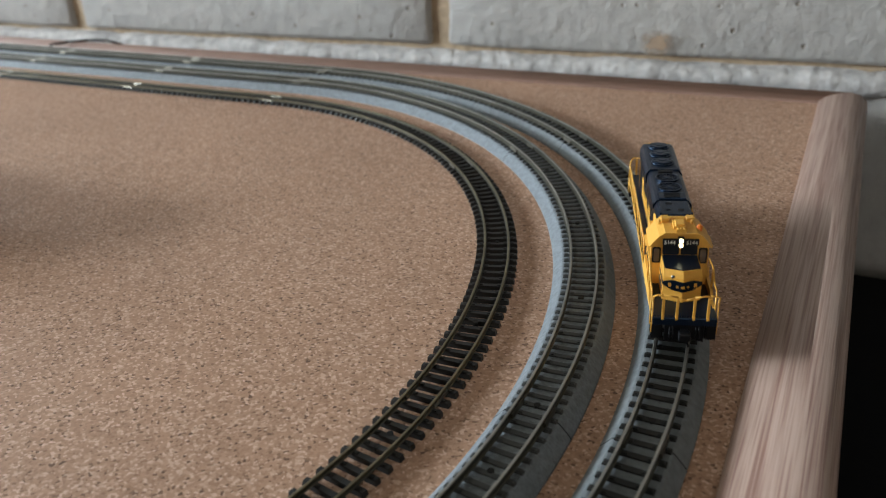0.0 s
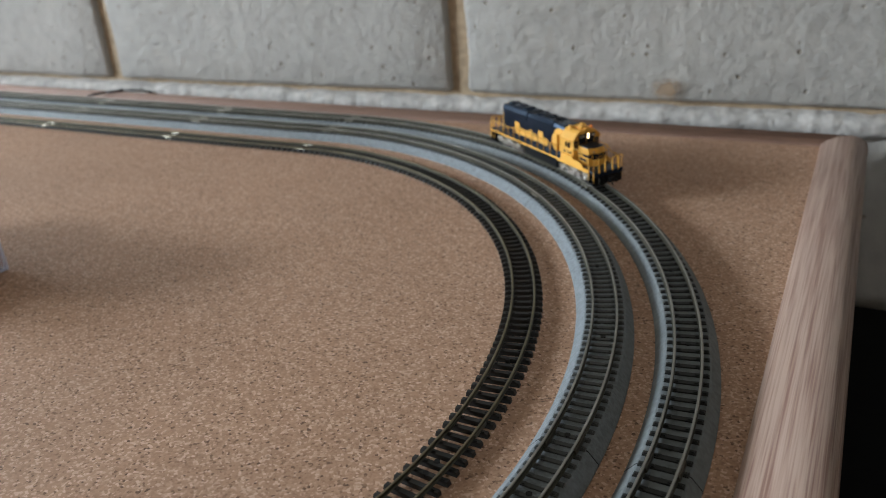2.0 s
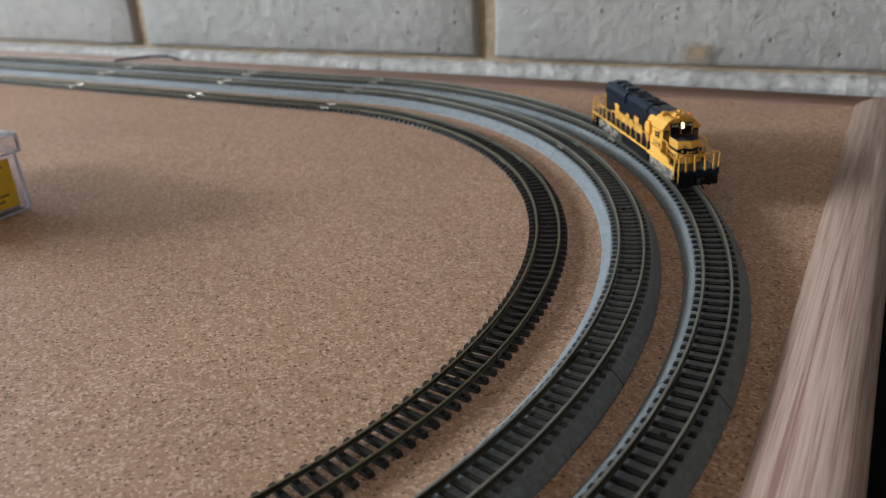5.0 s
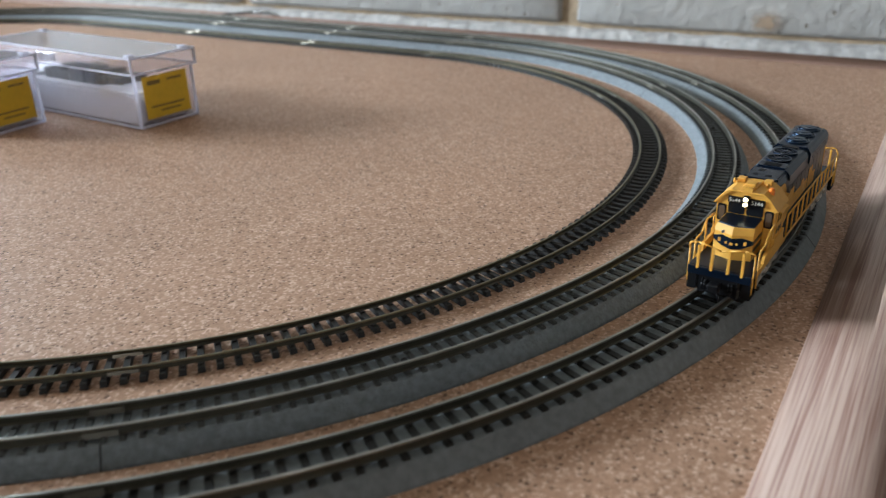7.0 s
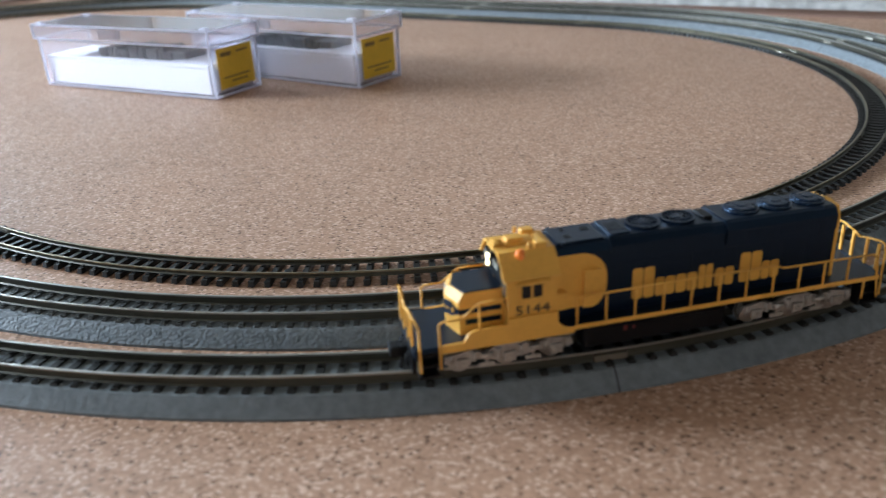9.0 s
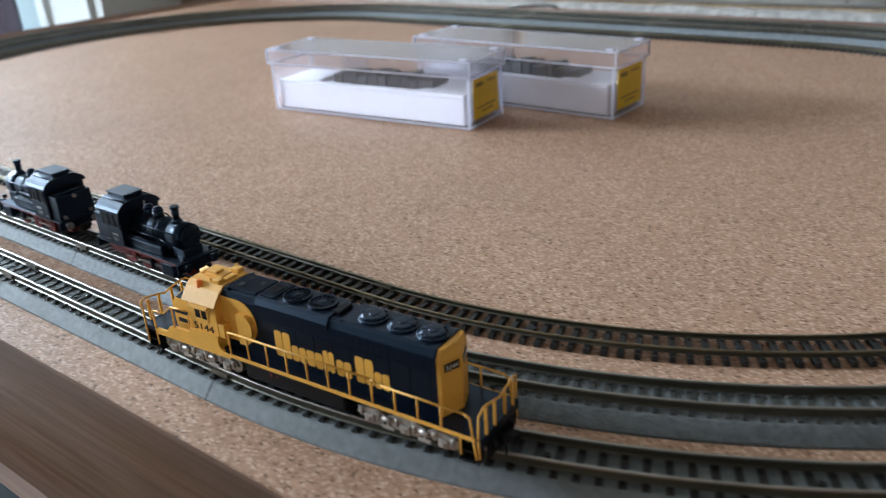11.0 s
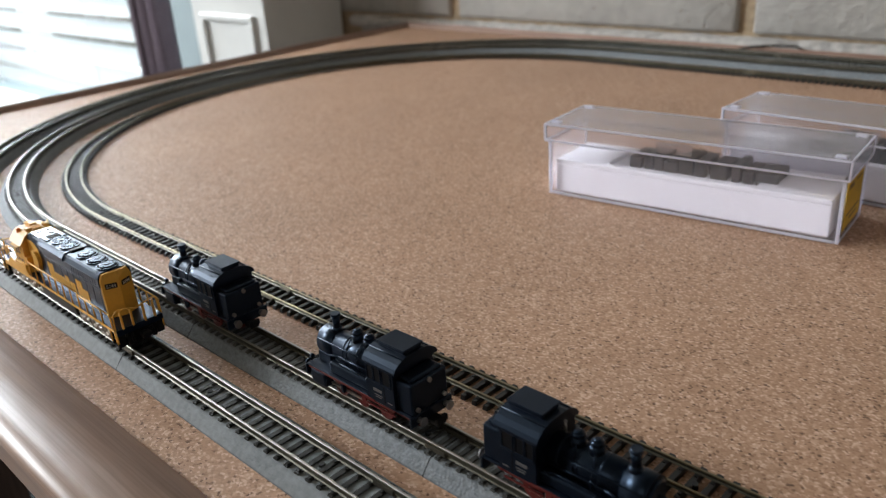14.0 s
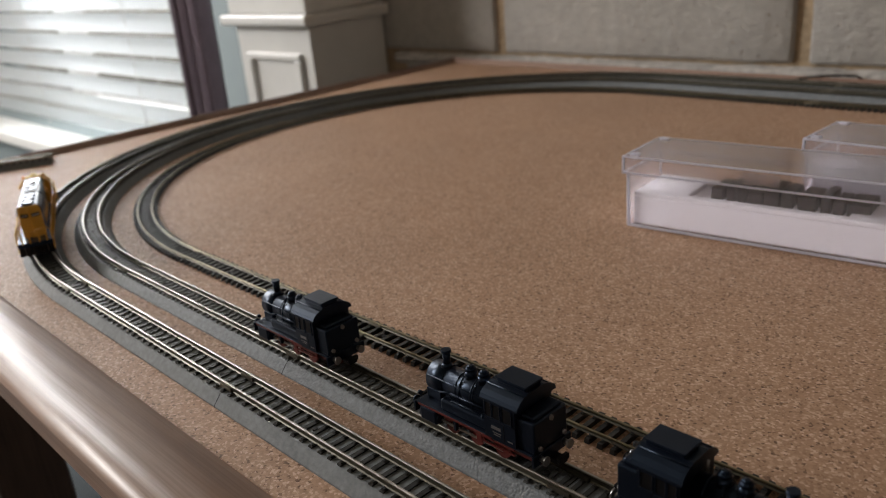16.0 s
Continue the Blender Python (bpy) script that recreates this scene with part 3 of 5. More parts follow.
def track(r, bed, pitch, tie_w, tie_len, tie_mat, rail_mat, z_bed, rail_h, label):
    ob = empty("model_track", BOARD)
    if bed:
        bm = bmesh.new()
        top = z_bed
        prof = [(-0.0114, 0.0), (-0.0113, 0.0007), (-0.0080, top - 0.0003), (-0.0071, top), (0.0071, top), (0.0080, top - 0.0003), (0.0113, 0.0007), (0.0114, 0.0)]
        sweep(bm, r, prof, 420)
        part("roadbed", bm, bed, ob, "grey moulded ballast roadbed")
    tie_top = z_bed + (0.0005 if bed else 0.0019)
    for sgn in (-1, 1):
        bm = bmesh.new()
        sweep(bm, r, rail_profile(sgn * 0.0047, tie_top, rail_h), 420)
        for f in bm.faces:
            f.material_index = 1 if abs(f.normal.z) < 0.5 and f.calc_center_median().z < tie_top + rail_h - 0.0005 else 0
        part("rail", bm, (rail_mat, RAIL_SIDE), ob)
    SLEEPERS.append((ob, r, pitch, tie_w, tie_len, tie_mat, z_bed, tie_top))
    # rail joiners where two sections meet
    q = math.pi * r / 4
    places = [-2 * q, -2 * q - 0.13, -2 * q - 0.275, -q, 0, q, 2 * q] + [2 * q + STRAIGHT * f for f in (0.3, 0.62, 1.0)] + [3 * q + STRAIGHT]
    for s in places:
        for sgn in (-1, 1):
            bm = bmesh.new()
            sweep(bm, r, [(sgn * 0.0047 - 0.0011, tie_top + 0.0001), (sgn * 0.0047 + 0.0011, tie_top + 0.0001), (sgn * 0.0047 + 0.0008, tie_top + rail_h * 0.62), (sgn * 0.0047 - 0.0008, tie_top + rail_h * 0.62)], 4, s0=s - 0.004, s1=s + 0.004)
            part("rail_joiner", bm, JOINER, ob)
    # gaps between roadbed sections, and the dark fixing holes along the middle
    if bed:
        top = z_bed
        for s in [k * q for k in (-1, 0, 1, 2)] + [math.pi * r / 2 + STRAIGHT * f for f in (0.3, 0.62)]:
            bm = bmesh.new()
            sweep(bm, r, [(-0.01145, 0.0), (-0.01135, 0.0007), (-0.0080, top - 0.0002), (-0.0071, top + 0.0001), (0.0071, top + 0.0001), (0.0080, top - 0.0002), (0.01135, 0.0007), (0.01145, 0.0)], 1, s0=s - 0.0002, s1=s + 0.0002)
            part("section_joint", bm, BLACKGAP, ob)
    k = 0
    while k * 0.062 < track_length(r):
        u, v, h = along(r, (k + 0.4) * 0.062)
        bm = bmesh.new()
        cyl(bm, (u, v, z_bed), (u, v, tie_top + 0.0002), 0.0010, n=8)
        part("fixing_hole", bm, BLACKGAP, ob)
        k += 1
    tagged(ob, label, "model track", "track ovals")
    return ob


track(R_OUT, BALLAST, 0.00518, 0.0022, 0.0152, TIE_GREY, RAIL, 0.0048, 0.0026, "outer oval of model track on grey roadbed")
track(R_MID, PEBBLE, 0.0043, 0.0018, 0.0152, TIE_MID, RAIL, 0.0048, 0.0026, "middle oval of model track on grey pebbled roadbed")
track(R_IN, None, 0.00494, 0.0021, 0.0165, TIE, BRASS, 0.0, 0.0017, "inner oval of bare model track with dark sleepers")
block_wall()


# ---- colours of the models ----
YELLOW = mat("golden_yellow_enamel", (0.72, 0.37, 0.055), 0.5, grain=0.04, scale=900, stain=0.05, stain_scale=80)
NAVY = mat("dark_navy_enamel", (0.0022, 0.0048, 0.0115), 0.30, grain=0.15, scale=600, stain=0.1, stain_scale=60)
BLACK = mat("satin_black_plastic", (0.004, 0.004, 0.005), 0.45, grain=0.15, scale=700, spec=0.2)
ROOF_BLUE = mat("glossy_dark_roof_enamel", (0.003, 0.006, 0.014), 0.24, grain=0.15, scale=600)
CORNER_PANE = mat("brown_reflecting_pane", (0.10, 0.07, 0.05), 0.12, coat=0.4)
STEAM_BLACK = mat("black_locomotive_enamel", (0.0030, 0.0045, 0.009), 0.36, grain=0.2, scale=600, bump=0.15, bump_scale=1500, stain=0.15, stain_scale=90)
# blue sheen of the window's sky light painted in as a highlight tint
for enamel in (STEAM_BLACK, NAVY, ROOF_BLUE):
    enamel.node_tree.nodes["Principled BSDF"].inputs["Specular Tint"].default_value = (0.36, 0.62, 1.0, 1)
SILVER = mat("dull_silver_plastic", (0.40, 0.36, 0.32), 0.36, metal=0.5, grain=0.2, scale=500)
STEEL = mat("wheel_steel", (0.38, 0.37, 0.35), 0.3, metal=1.0)
RED = mat("signal_red_plastic", (0.10, 0.010, 0.008), 0.45, grain=0.1, scale=600)
ORANGE = mat("orange_beacon", (0.90, 0.24, 0.03), 0.3)
SMOKED = mat("dark_window_glass", (0.010, 0.011, 0.013), 0.12, coat=0.1, spec=0.3)
PALE = mat("pale_print", (0.72, 0.70, 0.62), 0.5)
HEADLAMP = glow("lit_headlamp", (1.0, 0.86, 0.50), 2.6)
BUFFER_TIP = mat("buffer_steel", (0.28, 0.28, 0.29), 0.35, metal=0.8)
MM = Matrix.Scale(0.001, 4)


def made(name, fill, material, parent, label=""):
    """A part drawn in millimetres by fill(bm)."""
    bm = bmesh.new()
    fill(bm)
    bmesh.ops.transform(bm, verts=bm.verts, matrix=MM)
    return part(name, bm, material, parent, label)


def boxes(*rows, bevel=0.25):
    def fill(bm):
        for row in rows:
            box(bm, *row, bevel=bevel)
    return fill


def prism_x(bm, outline, x0, x1, index=0):
    """An outline in y and z, pulled along x."""
    a = [bm.verts.new((x0, y, z)) for y, z in outline]
    b = [bm.verts.new((x1, y, z)) for y, z in outline]
    faces = [bm.faces.new(a), bm.faces.new(b[::-1])]
    n = len(outline)
    for i in range(n):
        faces.append(bm.faces.new((a[i], b[i], b[(i + 1) % n], a[(i + 1) % n])))
    for f in faces:
        f.material_index = index


def rounded_rect(x0, x1, z0, z1, r, n=4):
    out = []
    for cx, cz, a0 in ((x1 - r, z1 - r, 0), (x0 + r, z1 - r, 90), (x0 + r, z0 + r, 180), (x1 - r, z0 + r, 270)):
        for i in range(n + 1):
            a = radians(a0 + 90 * i / n)
            out.append((cx + r * math.cos(a), cz + r * math.sin(a)))
    return out


def lettering(name, body, width, height, right, normal, at, material, parent, label=""):
    """Raised characters of a given size in millimetres, centred at a point, reading along right and facing normal."""
    curve = bpy.data.curves.new(name, "FONT")
    curve.body = body
    curve.extrude = 0.05
    curve.resolution_u = 3
    holder = bpy.data.objects.new(name, curve)
    me = bpy.data.meshes.new_from_object(holder)
    bpy.data.objects.remove(holder)
    bpy.data.curves.remove(curve)
    me.name = name
    xs = [v.co.x for v in me.vertices]
    ys = [v.co.y for v in me.vertices]
    right, normal, at = Vector(right).normalized(), Vector(normal).normalized(), Vector(at)
    up = normal.cross(right)
    for v in me.vertices:
        a = ((v.co.x - min(xs)) / (max(xs) - min(xs)) - 0.5) * width
        b = ((v.co.y - min(ys)) / (max(ys) - min(ys)) - 0.5) * height
        v.co = (at + right * a + up * b + normal * v.co.z * 1.2) * 0.001
    me.materials.clear()
    me.materials.append(material)
    ob = new(name, me)
    ob.parent = parent
    if label:
        ob["label"] = label
    return ob


# ---- yellow and blue diesel locomotive ----
def diesel():
    ob = empty("diesel_locomotive")
    made("walkway", boxes((-55.3, 59.8, -9.3, 9.3, 8.3, 9.6)), NAVY, ob, "dark blue walkway deck")
    for s in (-1, 1):
        made("sill", boxes((-54.7, 24.0, min(s * 9.3, s * 9.55), max(s * 9.3, s * 9.55), 8.5, 9.6), bevel=0.05), YELLOW, ob, "thin yellow sill stripe")
        y0, y1 = sorted((s * 8.6, s * 9.5))
        outline = [(24.0, 7.8), (24.0, 9.2), (26.4, 9.6), (27.5, 10.4), (28.0, 11.6), (28.0, 13.8), (39.6, 13.8), (39.8, 12.3), (47.2, 12.2), (48.4, 11.7), (49.1, 10.8), (49.6, 9.7), (54.6, 9.6), (54.6, 7.8)]
        made("cab_sill", lambda bm: prism(bm, outline, y0, y1), YELLOW, ob, "yellow side sill under the cab")
    tank = made("fuel_tank", boxes((-15, 21, -7.6, 7.6, 1.6, 8.2), bevel=0.9), BLACK, ob, "black fuel tank")
    made("marking", boxes((10.4, 11.2, 7.55, 7.75, 5.0, 6.4), (8.4, 9.0, 7.55, 7.75, 5.2, 6.0), bevel=0.03), RED, tank)
    made("air_reservoir", lambda bm: [cyl(bm, (-13, s * 6.6, 7.2), (19, s * 6.6, 7.2), 1.3, n=14) for s in (-1, 1)], BLACK, tank)
    # bogies
    for c in (-34.0, 38.8):
        bogie = made("bogie", boxes((c - 14.5, c + 14.5, -3.2, 3.2, 2.6, 7.6)), BLACK, ob, "black three-axle bogie")
        for s in (-1, 1):
            def frame_side(bm, c=c, s=s):
                y0, y1 = sorted((s * 6.9, s * 7.7))
                prism(bm, [(c - 15.2, 4.0), (c - 14.6, 5.6), (c - 9, 6.6), (c - 6, 5.4), (c - 2.4, 6.9), (c + 2.4, 6.9), (c + 6, 5.4), (c + 9, 6.6), (c + 14.6, 5.6), (c + 15.2, 4.0), (c + 13, 3.3), (c + 8, 4.1), (c + 3, 3.0), (c - 3, 3.0), (c - 8, 4.1), (c - 13, 3.3)], y0, y1)
                for a in (-11.0, 0, 11.0):
                    ya, yb = sorted((s * 7.6, s * 8.5))
                    box(bm, c + a - 1.4, c + a + 1.4, ya, yb, 2.5, 4.9, 0.3)
                    box(bm, c + a - 0.6, c + a + 0.6, *sorted((s * 8.4, s * 8.8)), 3.0, 4.2, 0.2)
                    for d in (-2.6, 2.6):
                        cyl(bm, (c + a + d, s * 7.9, 3.8), (c + a + d, s * 7.9, 6.0), 0.5, n=8)
                        box(bm, c + a + d - 0.8, c + a + d + 0.8, *sorted((s * 7.5, s * 8.2)), 5.8, 6.2, 0.1)
                for a in (-5.5, 5.5):
                    box(bm, c + a - 1.9, c + a + 1.9, *sorted((s * 7.6, s * 8.2)), 1.9, 3.0, 0.25)
                    cyl(bm, (c + a - 1.5, s * 8.1, 5.0), (c + a + 1.3, s * 8.1, 5.0), 0.65, n=10)
                    box(bm, c + a - 0.3, c + a + 0.3, *sorted((s * 7.6, s * 8.1)), 2.8, 5.2)
            made("side_frame", frame_side, SILVER, bogie, "dull silver bogie side frame")
        for a in (-11.0, 0, 11.0):
            for s in (-1, 1):
                def wheel(bm, c=c, a=a, s=s):
                    cyl(bm, (c + a, s * 3.9, 2.9), (c + a, s * 5.3, 2.9), 2.9, n=20)
                    cyl(bm, (c + a, s * 3.3, 2.9), (c + a, s * 3.9, 2.9), 3.3, n=20)
                made("wheel", wheel, STEEL, bogie)

    # long hood
    def hood(bm):
        prism_x(bm, [(-5.9, 9.6), (-5.9, 25.2), (-5.2, 26.9), (-4.2, 27.4), (4.2, 27.4), (5.2, 26.9), (5.9, 25.2), (5.9, 9.6)], -43.0, 27.8)
        prism_x(bm, [(-6.5, 22.4), (-6.5, 25.8), (-5.6, 27.4), (-4.6, 27.9), (4.6, 27.9), (5.6, 27.4), (6.5, 25.8), (6.5, 22.4)], -42.8, -14.0)
        prism_x(bm, [(-6.3, 24.6), (-6.3, 26.0), (-5.4, 27.3), (-4.6, 27.8), (4.6, 27.8), (5.4, 27.3), (6.3, 26.0), (6.3, 24.6)], -10.5, 14.5)
    long_hood = made("long_hood", hood, NAVY, ob, "dark blue engine hood")
    for x in range(-41, 10, 6):
        for s in (-1, 1):
            y0, y1 = sorted((s * 5.88, s * 5.98))
            made("hood_door", boxes((x, x + 5.2, y0, y1, 10.6, 21.4), bevel=0.04), NAVY, long_hood)
    for s in (-1, 1):
        made("radiator_grille", boxes(*[(-40.0 + k * 2.1, -38.4 + k * 2.1, *sorted((s * 6.45, s * 6.6)), 22.8, 25.4) for k in range(11)], bevel=0.04), NAVY, long_hood)
    end = made("hood_end", lambda bm: loft(bm, [(z, [(-43.0, -w), (-43.0, w), (-44.0, w - 0.2), (-46.3 + d, 0), (-44.0, -w + 0.2)]) for z, w, d in ((9.6, 6.1, 0), (25.2, 6.1, 0), (27.6, 5.0, 1.2))]), YELLOW, ob, "yellow pointed rear end of the hood")
    for s in (-1, 1):
        n = Vector((-6.0, s * 2.3, 0)).normalized()
        mid = Vector((-45.15, s * 2.9, 22.6))
        plate = made("number_board", lambda bm: box(bm, -0.2, 0.2, -2.2, 2.2, -1.1, 1.1, 0.08, Matrix.Translation(mid) @ Matrix.Rotation(math.atan2(n.y, n.x), 4, "Z")), BLACK, end, "black number board")
        lettering("number", "5144", 3.4, 1.3, Vector((0, 0, 1)).cross(n), n, mid + n * 0.22, PALE, plate, "pale number 5144")
    for x in (-38.6, -29.8, -21.0):
        def fan(bm, x=x):
            cyl(bm, (x, 0, 27.7), (x, 0, 28.5), 4.2, 4.0, n=28)
            cyl(bm, (x, 0, 28.5), (x, 0, 28.9), 3.6, 2.6, n=28)
            cyl(bm, (x, 0, 28.9), (x, 0, 29.1), 1.2, 0.8, n=14)
            for k in range(3):
                verts = box(bm, -3.5, 3.5, -0.12, 0.12, 28.5, 28.95)
                bmesh.ops.transform(bm, verts=verts, matrix=Matrix.Translation((x, 0, 0)) @ Matrix.Rotation(k * math.pi / 3, 4, "Z"))
        made("radiator_fan", fan, ROOF_BLUE, long_hood, "dark round radiator fan")
    for x in (-4.6, 4.2):
        def fan_ring(bm, x=x):
            ring = [(4.0, 27.6), (4.0, 28.5), (3.5, 28.5), (3.5, 27.6)]
            n = 28
            rows = [[bm.verts.new((x + o * math.cos(i * math.tau / n), o * math.sin(i * math.tau / n), z)) for o, z in ring] for i in range(n)]
            for i in range(n):
                for j in range(4):
                    bm.faces.new((rows[i][j], rows[i][(j + 1) % 4], rows[(i + 1) % n][(j + 1) % 4], rows[(i + 1) % n][j]))
        grille = made("brake_fan", fan_ring, ROOF_BLUE, ob, "dark spoked fan grille")
        made("hub", lambda bm: cyl(bm, (x, 0, 27.7), (x, 0, 28.6), 0.8, n=12), ROOF_BLUE, grille)
        for k in range(8):
            m = Matrix.Translation((x, 0, 0)) @ Matrix.Rotation(k * math.pi / 8, 4, "Z")
            made("spoke", lambda bm: box(bm, -3.6, 3.6, -0.14, 0.14, 28.0, 28.4, m=m), ROOF_BLUE, grille)
    made("roof_hatch", boxes((8.9, 14.2, -4.4, 4.4, 27.5, 28.3)), ROOF_BLUE, long_hood)
    made("louvre", boxes(*[(10.0 + k * 1.0, 10.5 + k * 1.0, -2.6, 2.6, 28.2, 28.5) for k in range(4)], bevel=0.05), BLACK, long_hood)
    made("roof_hatch", boxes((15.4, 26.6, -4.6, 4.6, 27.2, 27.9)), ROOF_BLUE, long_hood)
    made("hatch_opening", boxes((17.0, 19.0, -2.6, -0.6, 27.8, 28.0), (22.4, 24.0, 0.6, 2.6, 27.8, 28.0), (22.6, 23.6, -3.0, -1.6, 27.8, 28.0), bevel=0.05), BLACK, long_hood)
    made("exhaust_stack", boxes((-12.2, -9.9, -2.6, 2.6, 27.3, 28.5), bevel=0.2), BLACK, long_hood)
    made("lifting_eye", boxes(*[(x, x + 0.8, *sorted((s * 4.6, s * 5.2)), 27.2, 28.0) for x in (-40.0, -15.0, 25.0) for s in (-1, 1)], bevel=0.1), NAVY, long_hood)
    for s in (-1, 1):
        y0, y1 = sorted((s * 5.98, s * 6.12))
        arc = [(28.4, 12.2), (28.4, 25.4)] + [(21.6 - 6.5 * math.sin(a), 18.8 + 6.6 * math.cos(a)) for a in [math.pi * i / 18 for i in range(19)]]
        made("hood_band", lambda bm: prism(bm, arc, y0, y1), YELLOW, ob, "yellow band with a rounded end on the hood")
        y2, y3 = sorted((s * 5.8, s * 7.6))
        duct = [(21.2, 12.6), (21.2, 21.8), (18.2, 21.8), (17.0, 21.2), (16.1, 19.9), (15.8, 18.4), (16.0, 16.4), (16.8, 14.4), (18.0, 13.0), (19.2, 12.6)]
        made("air_duct", lambda bm: prism(bm, duct, y2, y3), YELLOW, ob, "yellow bulged air duct")
        # the road name as plain yellow blocks
        y4, y5 = sorted((s * 5.99, s * 6.10))
        for x, w, h in ((8.9, 5.5, 7.8), (3.1, 4.9, 4.7), (-2.1, 5.4, 4.7), (-7.8, 3.6, 6.2), (-12.1, 4.8, 4.7), (-18.4, 5.6, 7.6), (-24.2, 4.6, 4.7)):
            if s < 0:
                x = -20.0 - x + w
            for x1, dx in ((x, w * 0.48), (x - w * 0.52, w * 0.48)):
                made("name_block", lambda bm, x1=x1, dx=dx, h=h: prism(bm, rounded_rect(x1 - dx, x1, 11.8, 11.8 + h, 0.75), y4, y5), YELLOW, long_hood)
    # cab
    def cab(bm):
        prism_x(bm, [(-8.7, 9.6), (-8.7, 23.2), (-6.2, 26.0), (-4.6, 27.0), (4.6, 27.0), (6.2, 26.0), (8.7, 23.2), (8.7, 9.6)], 28.0, 39.6)
    cab_ob = made("cab", cab, YELLOW, ob, "yellow driver's cab")
    made("cab_roof", lambda bm: prism_x(bm, [(-9.5, 22.8), (-6.6, 26.4), (-4.8, 27.6), (4.8, 27.6), (6.6, 26.4), (9.5, 22.8), (9.2, 22.5), (6.2, 25.9), (4.6, 27.1), (-4.6, 27.1), (-6.2, 25.9), (-9.2, 22.5)], 27.4, 40.4), YELLOW, cab_ob)
    for s in (-1, 1):
        y0, y1 = sorted((s * 8.65, s * 8.80))
        win = made("side_window", lambda bm: prism(bm, rounded_rect(31.5, 36.2, 17.9, 21.6, 0.4), y0, y1), SMOKED, cab_ob, "dark cab side window")
        y2, y3 = sorted((s * 8.72, s * 8.92))
        made("window_bar", boxes((33.6, 34.1, y2, y3, 17.9, 21.6), bevel=0.04), YELLOW, win)
        made("window_frame", boxes((31.1, 36.6, y2, y3, 17.4, 17.9), (31.1, 36.6, y2, y3, 21.6, 22.0), (31.1, 31.5, y2, y3, 17.9, 21.6), (36.2, 36.6, y2, y3, 17.9, 21.6), bevel=0.04), YELLOW, win)
        made("window_shade", lambda bm: prism_x(bm, [(s * 8.7, 22.2), (s * 10.2, 21.7), (s * 10.2, 22.0), (s * 8.7, 22.6)], 30.0, 37.8), YELLOW, cab_ob)
        lettering("number", "5144", 7.9, 2.2, (-s, 0, 0), (0, s, 0), (33.7, s * 8.74, 15.1), NAVY, cab_ob, "dark blue number 5144")
        corner = made("corner_window", lambda bm: prism_x(bm, [(p[0] + s * 7.0, p[1]) for p in rounded_rect(-1.3, 1.3, 17.0, 22.4, 0.6)], 39.5, 39.75), BLACK, cab_ob, "black-framed corner window")
        made("corner_pane", lambda bm: prism_x(bm, [(p[0] + s * 7.0, p[1]) for p in rounded_rect(-0.85, 0.85, 17.5, 21.9, 0.5)], 39.7, 39.85), CORNER_PANE, corner)
        b = made("number_board", boxes((39.5, 40.5, min(s * 0.7, s * 5.4), max(s * 0.7, s * 5.4), 23.5, 25.4), bevel=0.15), BLACK, cab_ob, "black number board")
        lettering("number", "5144", 3.3, 1.25, (0, 1, 0), (1, 0, 0), (40.52, s * 3.3, 24.45), PALE, b, "pale number 5144")
        made("windscreen", lambda bm: prism_x(bm, [(p[0] + s * 2.75, p[1]) for p in rounded_rect(-2.45, 2.45, 20.0, 23.4, 0.4)], 39.5, 39.8), SMOKED, cab_ob, "dark windscreen")
        made("grab_rail", lambda bm: tube(bm, [(39.2, s * 8.7, 11.0), (39.4, s * 9.2, 11.4), (39.4, s * 9.2, 17.6), (39.2, s * 8.7, 18.0)], 0.2), YELLOW, cab_ob)
        made("rear_locker", boxes((25.6, 28.0, *sorted((s * 5.8, s * 8.6)), 13.4, 17.6), bevel=0.15), YELLOW, cab_ob)
    made("headlight_housing", boxes((39.5, 41.1, -0.95, 0.95, 22.8, 26.2), bevel=0.3), BLACK, cab_ob)
    for z in (23.7, 25.3):
        made("headlight", lambda bm, z=z: cyl(bm, (41.0, 0, z), (41.5, 0, z), 0.72, 0.6, n=14), HEADLAMP, cab_ob, "lit warm white headlight")
    made("roof_gear", boxes((29.4, 32.4, -5.4, -3.0, 27.0, 28.9), (31.0, 37.6, -2.2, 1.8, 27.5, 28.4), (29.0, 31.6, 2.4, 4.8, 27.2, 28.9)), YELLOW, cab_ob, "yellow roof equipment")
    made("air_conditioner", boxes((33.4, 37.2, -1.6, 1.4, 28.3, 29.2), (28.6, 30.6, -2.0, 2.0, 27.5, 28.3), bevel=0.3), YELLOW, cab_ob)
    def horn(bm):
        for y in (-0.9, 0.0, 0.9):
            cyl(bm, (37.4, y, 28.0), (40.2, y, 28.2), 0.25, 0.65, n=10)
        cyl(bm, (37.6, -1.2, 27.6), (37.6, 1.2, 28.2), 0.3, n=8)
    made("horn", horn, YELLOW, cab_ob)
    made("beacon", lambda bm: (cyl(bm, (35.6, 5.7, 26.0), (35.6, 5.9, 28.0), 1.1, 0.95, n=14), cyl(bm, (35.6, 5.9, 28.0), (35.6, 5.9, 28.5), 0.95, 0.4, n=14)), ORANGE, cab_ob, "orange beacon dome")
    made("vent_pipe", lambda bm: [cyl(bm, (33.0, y, 27.4), (33.0, y, 28.8), 0.45, n=10) for y in (-6.0, 3.9)], YELLOW, cab_ob)
    # nose
    nose = made("nose", lambda bm: loft(bm, [(z, [(39.6, -w), (x, -w), (x + 1.9, 0), (x, w), (39.6, w)]) for z, x, w in ((9.6, 49.6, 5.7), (17.6, 49.8, 5.7), (19.6, 48.6, 5.5))]), YELLOW, ob, "yellow short hood with a pointed front")
